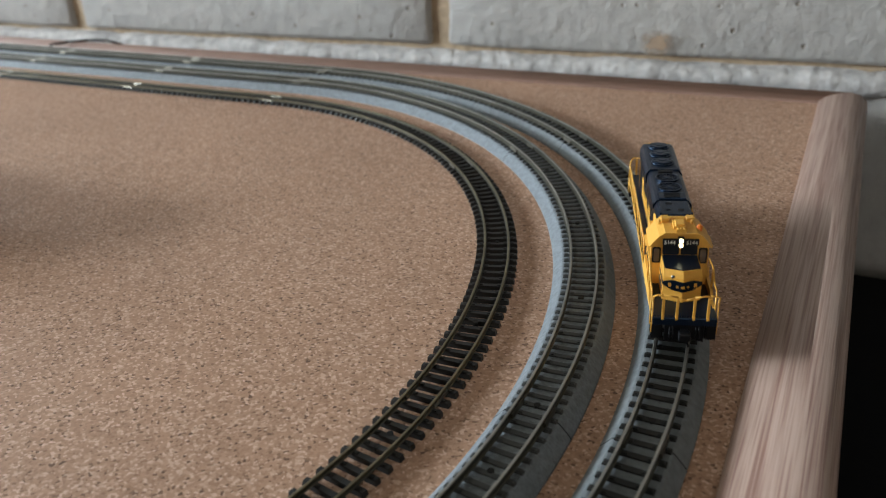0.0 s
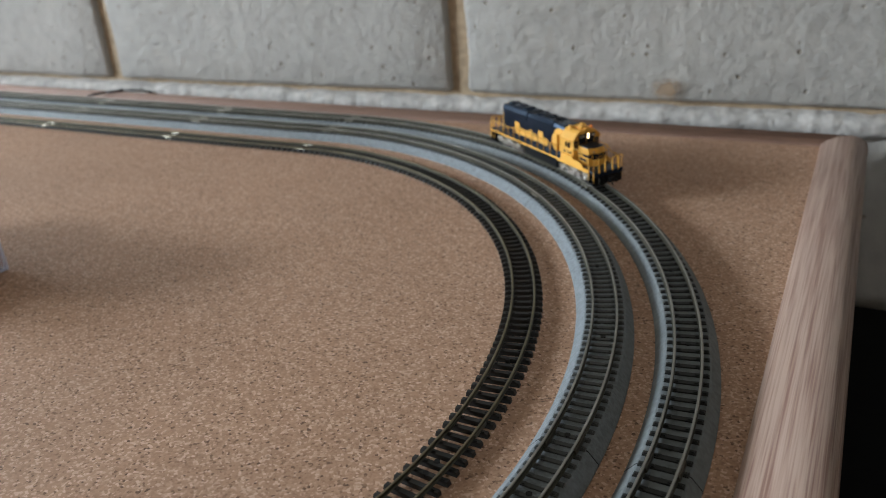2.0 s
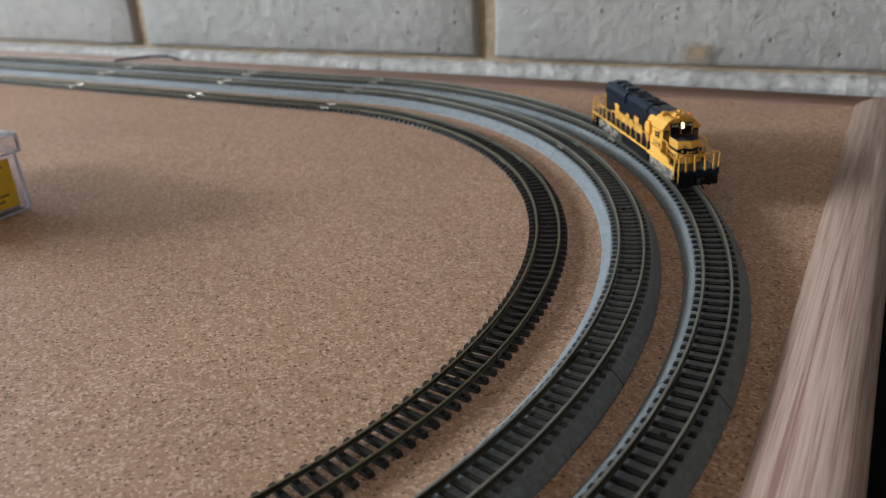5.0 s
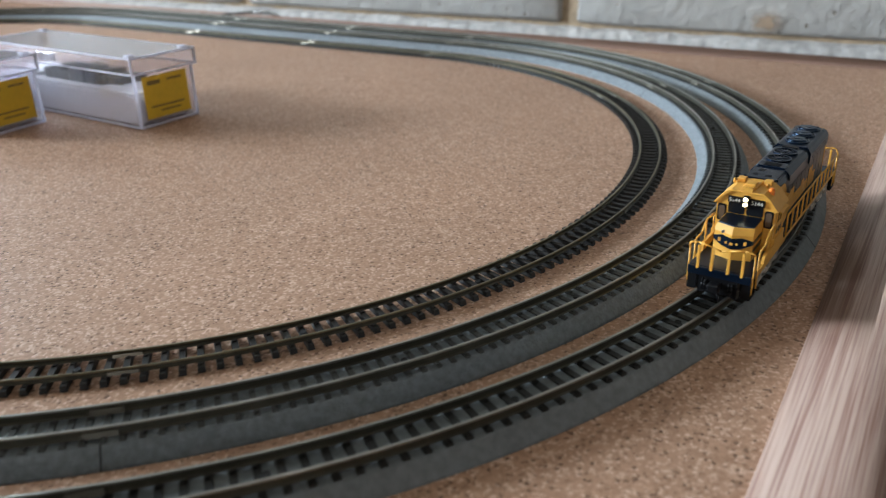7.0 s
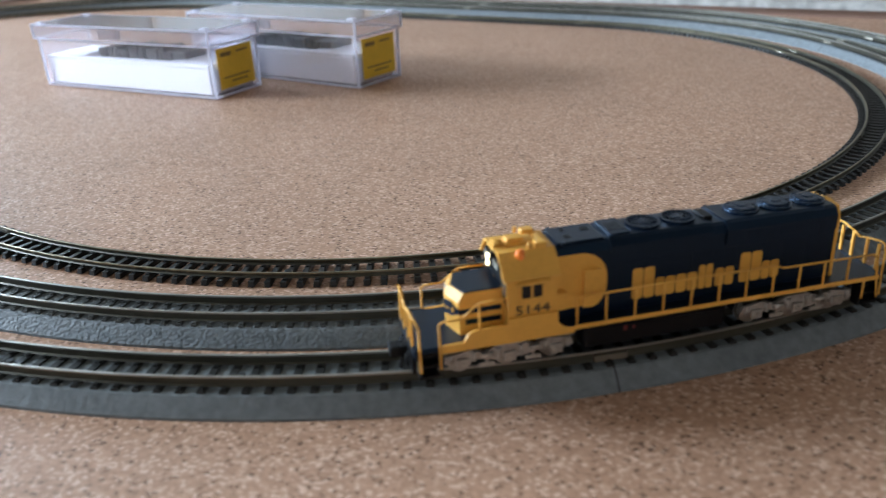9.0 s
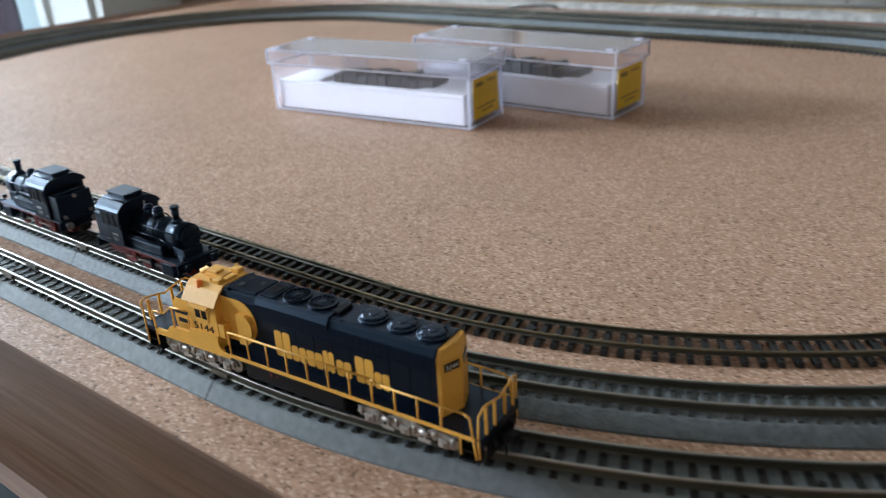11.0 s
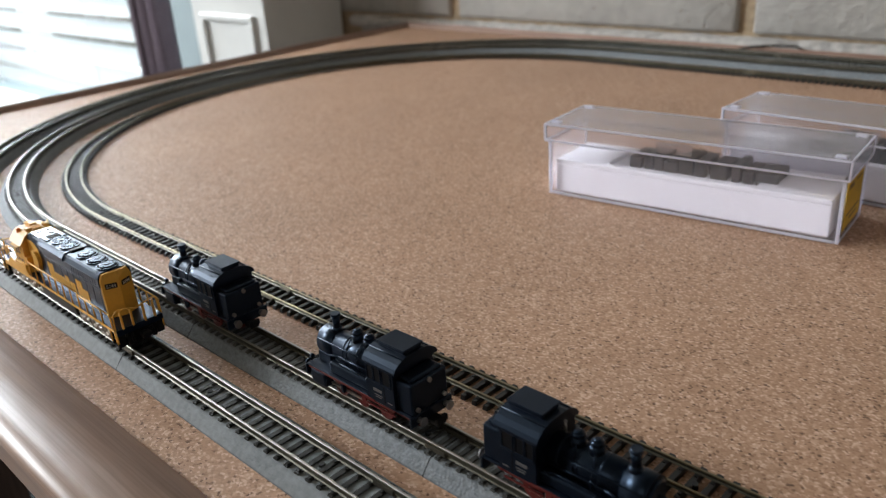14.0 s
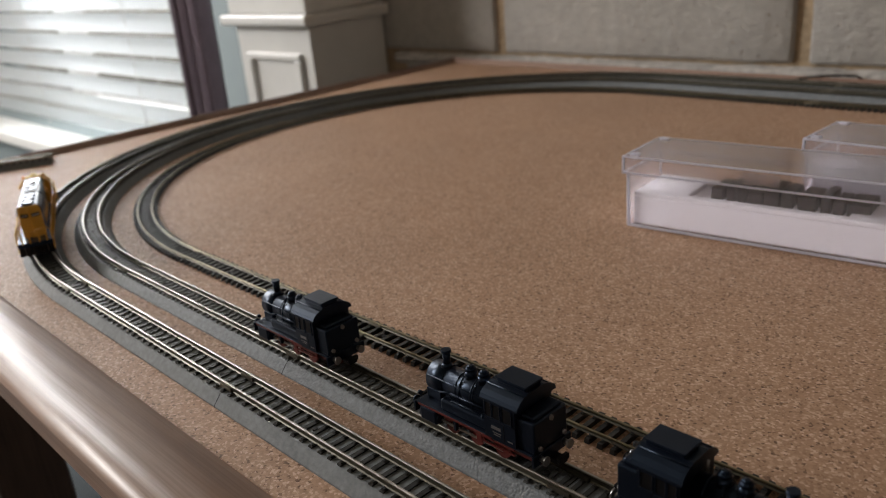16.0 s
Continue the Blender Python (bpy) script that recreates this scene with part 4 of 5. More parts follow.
    made("nose_top", lambda bm: loft(bm, [(z, [(39.7, -w), (x, -w), (x + 1.8, 0), (x, w), (39.7, w)]) for z, x, w in ((19.5, 48.3, 5.3), (19.85, 48.2, 5.2))]), NAVY, nose, "dark anti-glare panel")
    def band(bm):
        for s in (-1, 1):
            pts = [(49.75, s * 5.72, 14.9), (50.7, s * 3.0, 13.5), (51.62, 0, 13.1), (51.62, 0, 16.5), (50.7, s * 3.0, 16.9), (49.75, s * 5.72, 16.0)]
            a = [bm.verts.new(p) for p in pts]
            b = [bm.verts.new((p[0] + 0.2, p[1], p[2])) for p in pts]
            bm.faces.new(a)
            bm.faces.new(b[::-1])
            for i in range(6):
                bm.faces.new((a[i], b[i], b[(i + 1) % 6], a[(i + 1) % 6]))
    emblem = made("emblem", band, NAVY, nose, "dark blue oval emblem on the nose")
    made("emblem_bar", boxes((50.4, 50.75, -4.2, -3.0, 14.6, 15.8), (50.4, 50.75, 3.0, 4.2, 14.6, 15.8), (51.1, 51.45, -1.9, -1.2, 14.5, 15.2), (51.5, 51.85, -0.5, 0.5, 14.4, 15.2), (51.1, 51.45, 1.2, 1.9, 14.5, 15.2), bevel=0.05), YELLOW, emblem)
    for s in (-1, 1):
        y0, y1 = sorted((s * 5.65, s * 5.82))
        made("nose_stripe", boxes((40.0, 49.7, y0, y1, 14.7, 15.9), bevel=0.05), NAVY, nose)
        made("nose_stripe", boxes((40.0, 48.2, y0, y1, 12.0, 13.3), bevel=0.05), NAVY, nose)
    made("bell", lambda bm: cyl(bm, (49.8, -2.9, 17.9), (50.8, -2.9, 17.7), 0.5, n=10), BUFFER_TIP, nose)
    # pilots, steps and couplers at both ends
    for s, e in ((1, 59.8), (-1, 55.3)):
        pilot = made("pilot", boxes((*sorted((s * e, s * (e + 1.0))), -9.2, 9.2, 7.0, 9.6), bevel=0.2), NAVY, ob, "dark blue end plate")
        made("plough", lambda bm: prism_x(bm, [(-5.6, 1.6), (-5.6, 7.2), (5.6, 7.2), (5.6, 1.6), (3.0, 2.4), (-3.0, 2.4)], *sorted((s * (e + 0.1), s * (e + 1.0)))), BLACK, pilot)
        for y in (-1, 1):
            steps = made("steps", boxes((*sorted((s * (e - 4.6), s * (e - 0.4))), *sorted((y * 6.0, y * 6.5)), 1.8, 9.0), bevel=0.1), BLACK, ob, "black boarding steps")
            for z, o in ((2.2, 0.0), (4.6, 0.5), (7.0, 1.0)):
                made("tread", boxes((*sorted((s * (e - 4.4), s * (e - 0.6))), *sorted((y * 6.5, y * (9.5 - o))), z, z + 0.6), bevel=0.1), BLACK, steps)
            for x in (e - 4.9, e):
                made("side_plate", boxes((*sorted((s * x, s * (x - 0.4))), *sorted((y * 6.5, y * 9.3)), 1.8, 9.2), bevel=0.1), BLACK, steps)
        def coupler(bm, s=s, e=e):
            box(bm, *sorted((s * e, s * (e + 3.0))), -1.1, 1.1, 4.4, 6.2, 0.2)
            box(bm, *sorted((s * (e + 2.4), s * (e + 5.2))), -1.9, 1.4, 4.0, 6.6, 0.4)
            cyl(bm, (s * (e + 2.0), 0, 4.4), (s * (e + 3.0), 1.4, 1.0), 0.35, n=8)
        made("coupler", coupler, BLACK, ob, "black knuckle coupler")
        for y in (-4.2, -3.4, 3.4, 4.2):
            made("hose", lambda bm: tube(bm, [(s * (e + 0.9), y, 6.5), (s * (e + 1.8), y, 5.5), (s * (e + 1.9), y, 3.4)], 0.3), BLACK, pilot)
    # handrails
    R = 0.30
    for s in (-1, 1):
        y = s * 9.3
        hr = made("handrail", lambda bm: tube(bm, [(23.5, y, 9.4), (23.5, y, 16.5), (-25.6, y, 16.6), (-27.2, y, 15.8), (-28.4, y, 15.6), (-52.0, y, 15.4), (-53.4, y, 14.6), (-54.1, y, 9.0), (-54.9, y, 3.6)], R), YELLOW, ob, "yellow wire handrail")
        for x in [23.5 - 7.0 * i for i in range(1, 8)] + [-32.4, -39.0, -45.6]:
            made("stanchion", lambda bm: cyl(bm, (x, y, 9.4), (x, y, 16.5 if x > -26 else 15.5), R, n=6), YELLOW, hr)
        made("end_grab", lambda bm: tube(bm, [(-50.7, y, 3.8), (-50.7, y, 9.4)], R), YELLOW, hr)
        fr = made("front_handrail", lambda bm: tube(bm, [(39.8, s * 9.0, 18.8), (45.8, y, 18.8), (46.6, y, 18.4), (50.0, y, 15.7), (54.4, y, 15.6), (55.1, y, 14.9), (55.0, y, 4.0)], R), YELLOW, ob, "yellow wire handrail")
        made("stanchion", lambda bm: cyl(bm, (46.0, y, 12.0), (46.0, y, 18.7), R, n=6), YELLOW, fr)
        made("step_rail", lambda bm: tube(bm, [(59.5, y, 3.8), (59.6, y, 14.6), (60.2, y, 16.4), (60.6, s * 8.0, 17.2)], R), YELLOW, fr)
    # end rails across both platforms
    for x in (60.6, -56.0):
        rail = made("end_rail", lambda bm: tube(bm, [(x, -8.0, 17.0), (x, -6.6, 17.2), (x, -2.4, 16.4), (x, 0, 15.6), (x, 2.4, 16.4), (x, 6.6, 17.2), (x, 8.0, 17.0)], R), YELLOW, ob, "yellow end platform railing")
        for y2 in (-6.4, -2.4, 2.4, 6.4):
            made("post", boxes((x - 0.3, x + 0.3, y2 - 0.4, y2 + 0.4, 9.0, 16.4), bevel=0.08), YELLOW, rail)
        if x < 0:
            made("end_corner_rail", lambda bm: [tube(bm, [(x, s * 8.0, 17.0), (x + 0.4, s * 9.0, 15.4), (x + 0.6, s * 9.2, 9.2), (x + 0.3, s * 9.2, 4.0)], R) for s in (-1, 1)], YELLOW, rail)
    return tagged(ob, "yellow and dark blue model diesel locomotive running on the outer track", "locomotive")


LOCO = diesel()


# ---- black tank engines ----
def steam():
    ob = empty("steam_locomotive")

    def cast(name, fill, material, parent, label=""):
        def sized(bm):
            fill(bm)
            bmesh.ops.scale(bm, verts=bm.verts, vec=(0.93, 1.0, 1.05))
        return made(name, sized, material, parent, label)

    cast("frame", boxes((-26, 26, -4.0, 4.0, 2.4, 7.6)), RED, ob, "red underframe")
    run = cast("running_board", boxes((-27, 26, -8.3, 8.3, 7.4, 8.2)), STEAM_BLACK, ob)
    for s in (-1, 1):
        y0, y1 = sorted((s * 8.25, s * 8.5))
        cast("edge_stripe", boxes((-10, 25, y0, y1, 7.3, 8.0), bevel=0.05), RED, run, "red running board edge")
        cast("side_tank", boxes((-8, 15, *sorted((s * 4.4, s * 6.9)), 8.2, 11.8), bevel=0.6), STEAM_BLACK, ob)
        cast("tank_filler", lambda bm, s=s: cyl(bm, (-4.5, s * 5.9, 11.6), (-4.5, s * 5.9, 12.6), 0.9, n=12), STEAM_BLACK, ob)
        for x in (-11.5, 0.0, 11.5):
            def wheel(bm, x=x, s=s):
                cyl(bm, (x, s * 4.3, 3.6), (x, s * 5.4, 3.6), 3.5, n=20)
                cyl(bm, (x, s * 5.4, 3.6), (x, s * 5.7, 3.6), 1.0, n=10)
            cast("wheel", wheel, RED, ob, "red driving wheel")
        def rod(bm, s=s):
            y0, y1 = sorted((s * 5.7, s * 6.3))
            box(bm, -12.5, 12.5, y0, y1, 2.9, 3.7, 0.1)
            box(bm, 0, 19, *sorted((s * 6.3, s * 6.8)), 3.6, 4.3, 0.1)
        cast("coupling_rod", rod, STEEL, ob, "steel coupling rod")
        def cylinder(bm, s=s):
            cyl(bm, (15.4, s * 7.2, 4.6), (24.3, s * 7.2, 4.6), 1.5, n=16)
            cyl(bm, (15.2, s * 7.2, 7.2), (24.0, s * 7.2, 7.2), 0.9, n=12)
        cast("cylinder", cylinder, STEAM_BLACK, ob)
        cast("step_plate", boxes((-5.0, -2.6, *sorted((s * 7.4, s * 7.9)), 3.2, 7.3), bevel=0.1), RED, ob, "small red step plate")
        for z in (5.0, 6.7):
            cast("frame_rail", boxes((-19.5, -5.5, *sorted((s * 7.7, s * 8.2)), z, z + 0.45), bevel=0.05), RED, ob)
        cast("cylinder_block", boxes((15.8, 23.8, *sorted((s * 5.2, s * 8.9)), 2.6, 7.6), bevel=0.7), STEAM_BLACK, ob)
        cast("bracket", boxes((7.0, 8.2, *sorted((s * 6.6, s * 8.0)), 3.6, 7.3), bevel=0.1), STEAM_BLACK, ob)
        cast("handrail", lambda bm, s=s: tube(bm, [(-7, s * 4.6, 16.8), (23, s * 4.6, 16.8)], 0.25), STEAM_BLACK, ob)
    def boiler(bm):
        cyl(bm, (-8, 0, 14.8), (17, 0, 14.8), 4.7, n=28)
        for x in (-4.0, 2.5, 9.5, 16.2):
            cyl(bm, (x, 0, 14.8), (x + 0.5, 0, 14.8), 4.85, n=28)
        box(bm, -8, 16, -3.6, 3.6, 7.8, 12.0, 0.2)
    cast("boiler", boiler, STEAM_BLACK, ob, "black banded boiler")
    def smokebox(bm):
        cyl(bm, (16, 0, 14.8), (23.8, 0, 14.8), 4.95, n=28)
        cyl(bm, (23.8, 0, 14.8), (24.7, 0, 14.8), 4.4, 3.6, n=28)
        box(bm, 18, 25, -4.0, 4.0, 7.8, 11.5, 0.3)
        cyl(bm, (24.7, 0, 14.8), (25.4, 0, 14.8), 0.8, n=10)
    cast("smokebox", smokebox, STEAM_BLACK, ob)
    def chimney(bm):
        cyl(bm, (17.8, 0, 19.4), (17.8, 0, 20.6), 2.2, 1.5, n=18)
        cyl(bm, (17.8, 0, 20.6), (17.8, 0, 24.4), 1.3, 1.45, n=18)
        cyl(bm, (17.8, 0, 24.4), (17.8, 0, 25.2), 1.8, 1.65, n=18)
    cast("chimney", chimney, STEAM_BLACK, ob)
    for x, r in ((6.2, 2.15), (0.2, 2.15)):
        def dome(bm, x=x, r=r):
            cyl(bm, (x, 0, 19.0), (x, 0, 21.6), r, r * 0.96, n=20)
            cyl(bm, (x, 0, 21.6), (x, 0, 22.7), r * 0.96, r * 0.72, n=20)
            cyl(bm, (x, 0, 22.7), (x, 0, 23.2), r * 0.72, r * 0.3, n=20)
        cast("dome", dome, STEAM_BLACK, ob)
    for s in (-1, 1):
        for x in (5.6, -0.6):
            path = [(x + 1.6, s * 2.2, 20.2), (x + 2.2, s * 4.0, 17.6), (x + 2.2, s * 4.9, 14.6), (x + 2.2, s * 4.9, 11.7)]
            cast("sand_pipe", lambda bm, path=path: tube(bm, path, 0.28), STEAM_BLACK, ob)
        cast("steam_pipe", lambda bm, s=s: tube(bm, [(-7, s * 4.8, 13.6), (12, s * 4.8, 13.6), (17.5, s * 4.9, 12.6)], 0.4), STEAM_BLACK, ob)
        cast("tank_rail", lambda bm, s=s: tube(bm, [(-6, s * 6.4, 11.7), (-6, s * 6.4, 12.5), (10, s * 6.4, 12.5), (10, s * 6.4, 11.7)], 0.2), STEAM_BLACK, ob)
        cast("cab_print", boxes((-19.4, -17.2, *sorted((s * 8.58, s * 8.66)), 9.3, 9.7), (-14.6, -11.0, *sorted((s * 8.58, s * 8.66)), 10.4, 10.7), (-14.2, -11.4, *sorted((s * 8.58, s * 8.66)), 9.7, 10.0), bevel=0.02), BUFFER_TIP, ob, "small grey printed lettering bars")
    cast("whistle", lambda bm: cyl(bm, (-5.5, 1.8, 19.0), (-5.5, 1.8, 22.6), 0.4, n=8), BUFFER_TIP, ob)
    def cab(bm):
        z = [(-8.6, 8.2), (-8.6, 20.4), (-8.2, 21.4), (8.2, 21.4), (8.6, 20.4), (8.6, 8.2)]
        prism_x(bm, z, -20.5, -7.5)
    cab_ob = cast("cab", cab, STEAM_BLACK, ob, "black driver's cab")
    def roof(bm):
        out = [(-9.1, 20.4), (-9.1, 21.0), (-8.5, 22.0), (-7.2, 23.0), (-5.4, 23.8), (-3.6, 24.3), (3.6, 24.3), (5.4, 23.8), (7.2, 23.0), (8.5, 22.0), (9.1, 21.0), (9.1, 20.4)]
        prism_x(bm, out, -22.2, -6.6)
    cast("roof", roof, STEAM_BLACK, cab_ob, "black curved cab roof")
    vent = cast("roof_vent", boxes((-21.0, -9.2, -3.7, 3.7, 24.2, 25.6), bevel=0.3), STEAM_BLACK, cab_ob)
    cast("vent_lid", boxes((-21.5, -8.7, -4.1, 4.1, 25.5, 25.9), bevel=0.12), STEAM_BLACK, vent)
    for s in (-1, 1):
        cast("roof_seam", lambda bm, s=s: tube(bm, [(-22.2, s * 5.4, 24.0), (-6.6, s * 5.4, 24.0)], 0.18), STEAM_BLACK, cab_ob)
    for s in (-1, 1):
        y0, y1 = sorted((s * 8.5, s * 8.68))
        for x, w in ((-19.2, 3.6), (-14.4, 2.7), (-10.8, 2.4)):
            cast("cab_window", lambda bm, x=x, w=w: prism(bm, rounded_rect(x, x + w, 15.2, 19.6, 0.4), y0, y1), BLACK, cab_ob)
            pane_frame = cast("window_frame", boxes((x - 0.4, x + w + 0.4, *sorted((s * 8.5, s * 8.95)), 14.6, 15.2), bevel=0.12), STEAM_BLACK, cab_ob)
            for x0 in (x - 0.4, x + w):
                cast("frame_post", boxes((x0, x0 + 0.4, *sorted((s * 8.5, s * 8.9)), 15.2, 19.9), bevel=0.12), STEAM_BLACK, pane_frame)
        cast("number_plate_bar", boxes((-14.5, -10.5, y0, y1, 11.6, 12.6), bevel=0.04), BUFFER_TIP, cab_ob)
        cast("door_seam", boxes((-16.0, -15.7, y0, y1, 8.6, 14.2), bevel=0.03), BLACK, cab_ob)
    def bunker(bm):
        box(bm, -27.5, -20.6, -7.6, 7.6, 8.2, 18.0, 0.5)
        box(bm, -26.8, -21.2, -6.4, 6.4, 17.8, 19.2, 0.8)
    cast("bunker", bunker, STEAM_BLACK, ob, "black coal bunker")
    for x, s2 in ((26.0, 1), (-27.0, -1)):
        beam = cast("buffer_beam", boxes((*sorted((x, x + s2 * 0.9)), -8.8, 8.8, 4.6, 8.0), bevel=0.15), STEAM_BLACK, ob)
        for y in (-5.6, 5.6):
            def buffer(bm, y=y, x=x, s2=s2):
                cyl(bm, (x + s2 * 0.8, y, 6.4), (x + s2 * 2.8, y, 6.4), 0.9, n=12)
                cyl(bm, (x + s2 * 2.8, y, 6.4), (x + s2 * 3.4, y, 6.4), 1.5, n=16)
            cast("buffer", buffer, BUFFER_TIP if s2 < 0 else STEAM_BLACK, beam)
            cast("lamp", lambda bm, y=y, x=x, s2=s2: cyl(bm, (x + s2 * 0.3, y, 9.6), (x + s2 * 1.4, y, 9.6), 0.75, n=12), BUFFER_TIP if s2 < 0 else STEAM_BLACK, beam, "dull lamp lens")
        cast("coupler", boxes((*sorted((x + s2 * 0.6, x + s2 * 5.2)), -1.8, 1.8, 3.4, 5.0), (*sorted((x + s2 * 4.2, x + s2 * 5.6)), -2.2, 2.2, 4.4, 6.2), bevel=0.2), BLACK, ob, "black hook coupler")
    cast("lamp", lambda bm: cyl(bm, (-28.2, 0, 17.0), (-27.2, 0, 17.0), 0.8, n=12), BUFFER_TIP, ob)
    return tagged(ob, "black model tank engine with red wheels, parked on the middle track", "locomotive", "parked tank engines")


def on_track(r, s, z, half=0.0415):
    """The pose of a vehicle whose bogies stand on the oval at s - half and s + half."""
    u0, v0, _ = along(r, s - half)
    u1, v1, _ = along(r, s + half)
    return BOARD @ Matrix.Translation(((u0 + u1) / 2, (v0 + v1) / 2, z)) @ Matrix.Rotation(math.atan2(v1 - v0, u1 - u0), 4, "Z")


RAIL_TOP = 0.0079


def mid_s(x):
    return math.pi * R_MID / 2 - (x - CX)


tank_engine = steam()
tank_engine.matrix_world = on_track(R_MID, mid_s(0.0026), RAIL_TOP, 0.012) @ Matrix.Rotation(math.pi, 4, "Z")
copy_thing(tank_engine, on_track(R_MID, mid_s(-0.0762), RAIL_TOP, 0.012))
copy_thing(tank_engine, on_track(R_MID, mid_s(-0.1744), RAIL_TOP, 0.012))


# ---- clear plastic display boxes ----
CLEAR = glass("clear_polystyrene", (0.98, 0.97, 1.0), 0.10, 1.42)
ct = CLEAR.node_tree
# a little white mixed in for the light caught by the clear walls
haze = ct.nodes.new("ShaderNodeBsdfTranslucent")
haze.inputs[0].default_value = (0.86, 0.85, 0.92, 1)
gloss_haze = ct.nodes.new("ShaderNodeBsdfDiffuse")
gloss_haze.inputs[0].default_value = (0.80, 0.79, 0.88, 1)
haze_mix = ct.nodes.new("ShaderNodeMixShader")
ct.links.new(haze.outputs[0], haze_mix.inputs[1])
ct.links.new(gloss_haze.outputs[0], haze_mix.inputs[2])
clear_mix = ct.nodes.new("ShaderNodeMixShader")
clear_mix.inputs[0].default_value = 0.07
ct.links.new(ct.nodes["Principled BSDF"].outputs[0], clear_mix.inputs[1])
ct.links.new(haze_mix.outputs[0], clear_mix.inputs[2])
ct.links.new(clear_mix.outputs[0], ct.nodes["Material Output"].inputs[0])
# mostly white, painting in the light that the clear edges catch
EDGE = glass("whitened_plastic_edge", (0.98, 0.97, 1.0), 0.15, 1.42)
et = EDGE.node_tree
edge_white = et.nodes.new("ShaderNodeBsdfDiffuse")
edge_white.inputs[0].default_value = (0.88, 0.87, 0.95, 1)
edge_through = et.nodes.new("ShaderNodeBsdfTranslucent")
edge_through.inputs[0].default_value = (0.88, 0.87, 0.95, 1)
edge_add = et.nodes.new("ShaderNodeMixShader")
et.links.new(edge_white.outputs[0], edge_add.inputs[1])
et.links.new(edge_through.outputs[0], edge_add.inputs[2])
edge_mix = et.nodes.new("ShaderNodeMixShader")
edge_mix.inputs[0].default_value = 0.85
et.links.new(et.nodes["Principled BSDF"].outputs[0], edge_mix.inputs[1])
et.links.new(edge_add.outputs[0], edge_mix.inputs[2])
et.links.new(edge_mix.outputs[0], et.nodes["Material Output"].inputs[0])
FOAM = mat("white_foam", (0.76, 0.74, 0.78), 0.85, grain=0.05, scale=400, bump=0.4, bump_scale=900)
LABEL = mat("yellow_paper_label", (0.66, 0.42, 0.022), 0.6, grain=0.05, scale=300, stain=0.08, stain_scale=60)
LABEL_INK = mat("brown_label_print", (0.20, 0.13, 0.03), 0.6)
DARK_MODEL = mat("dark_model_parts", (0.035, 0.033, 0.03), 0.45, grain=0.3, scale=400)


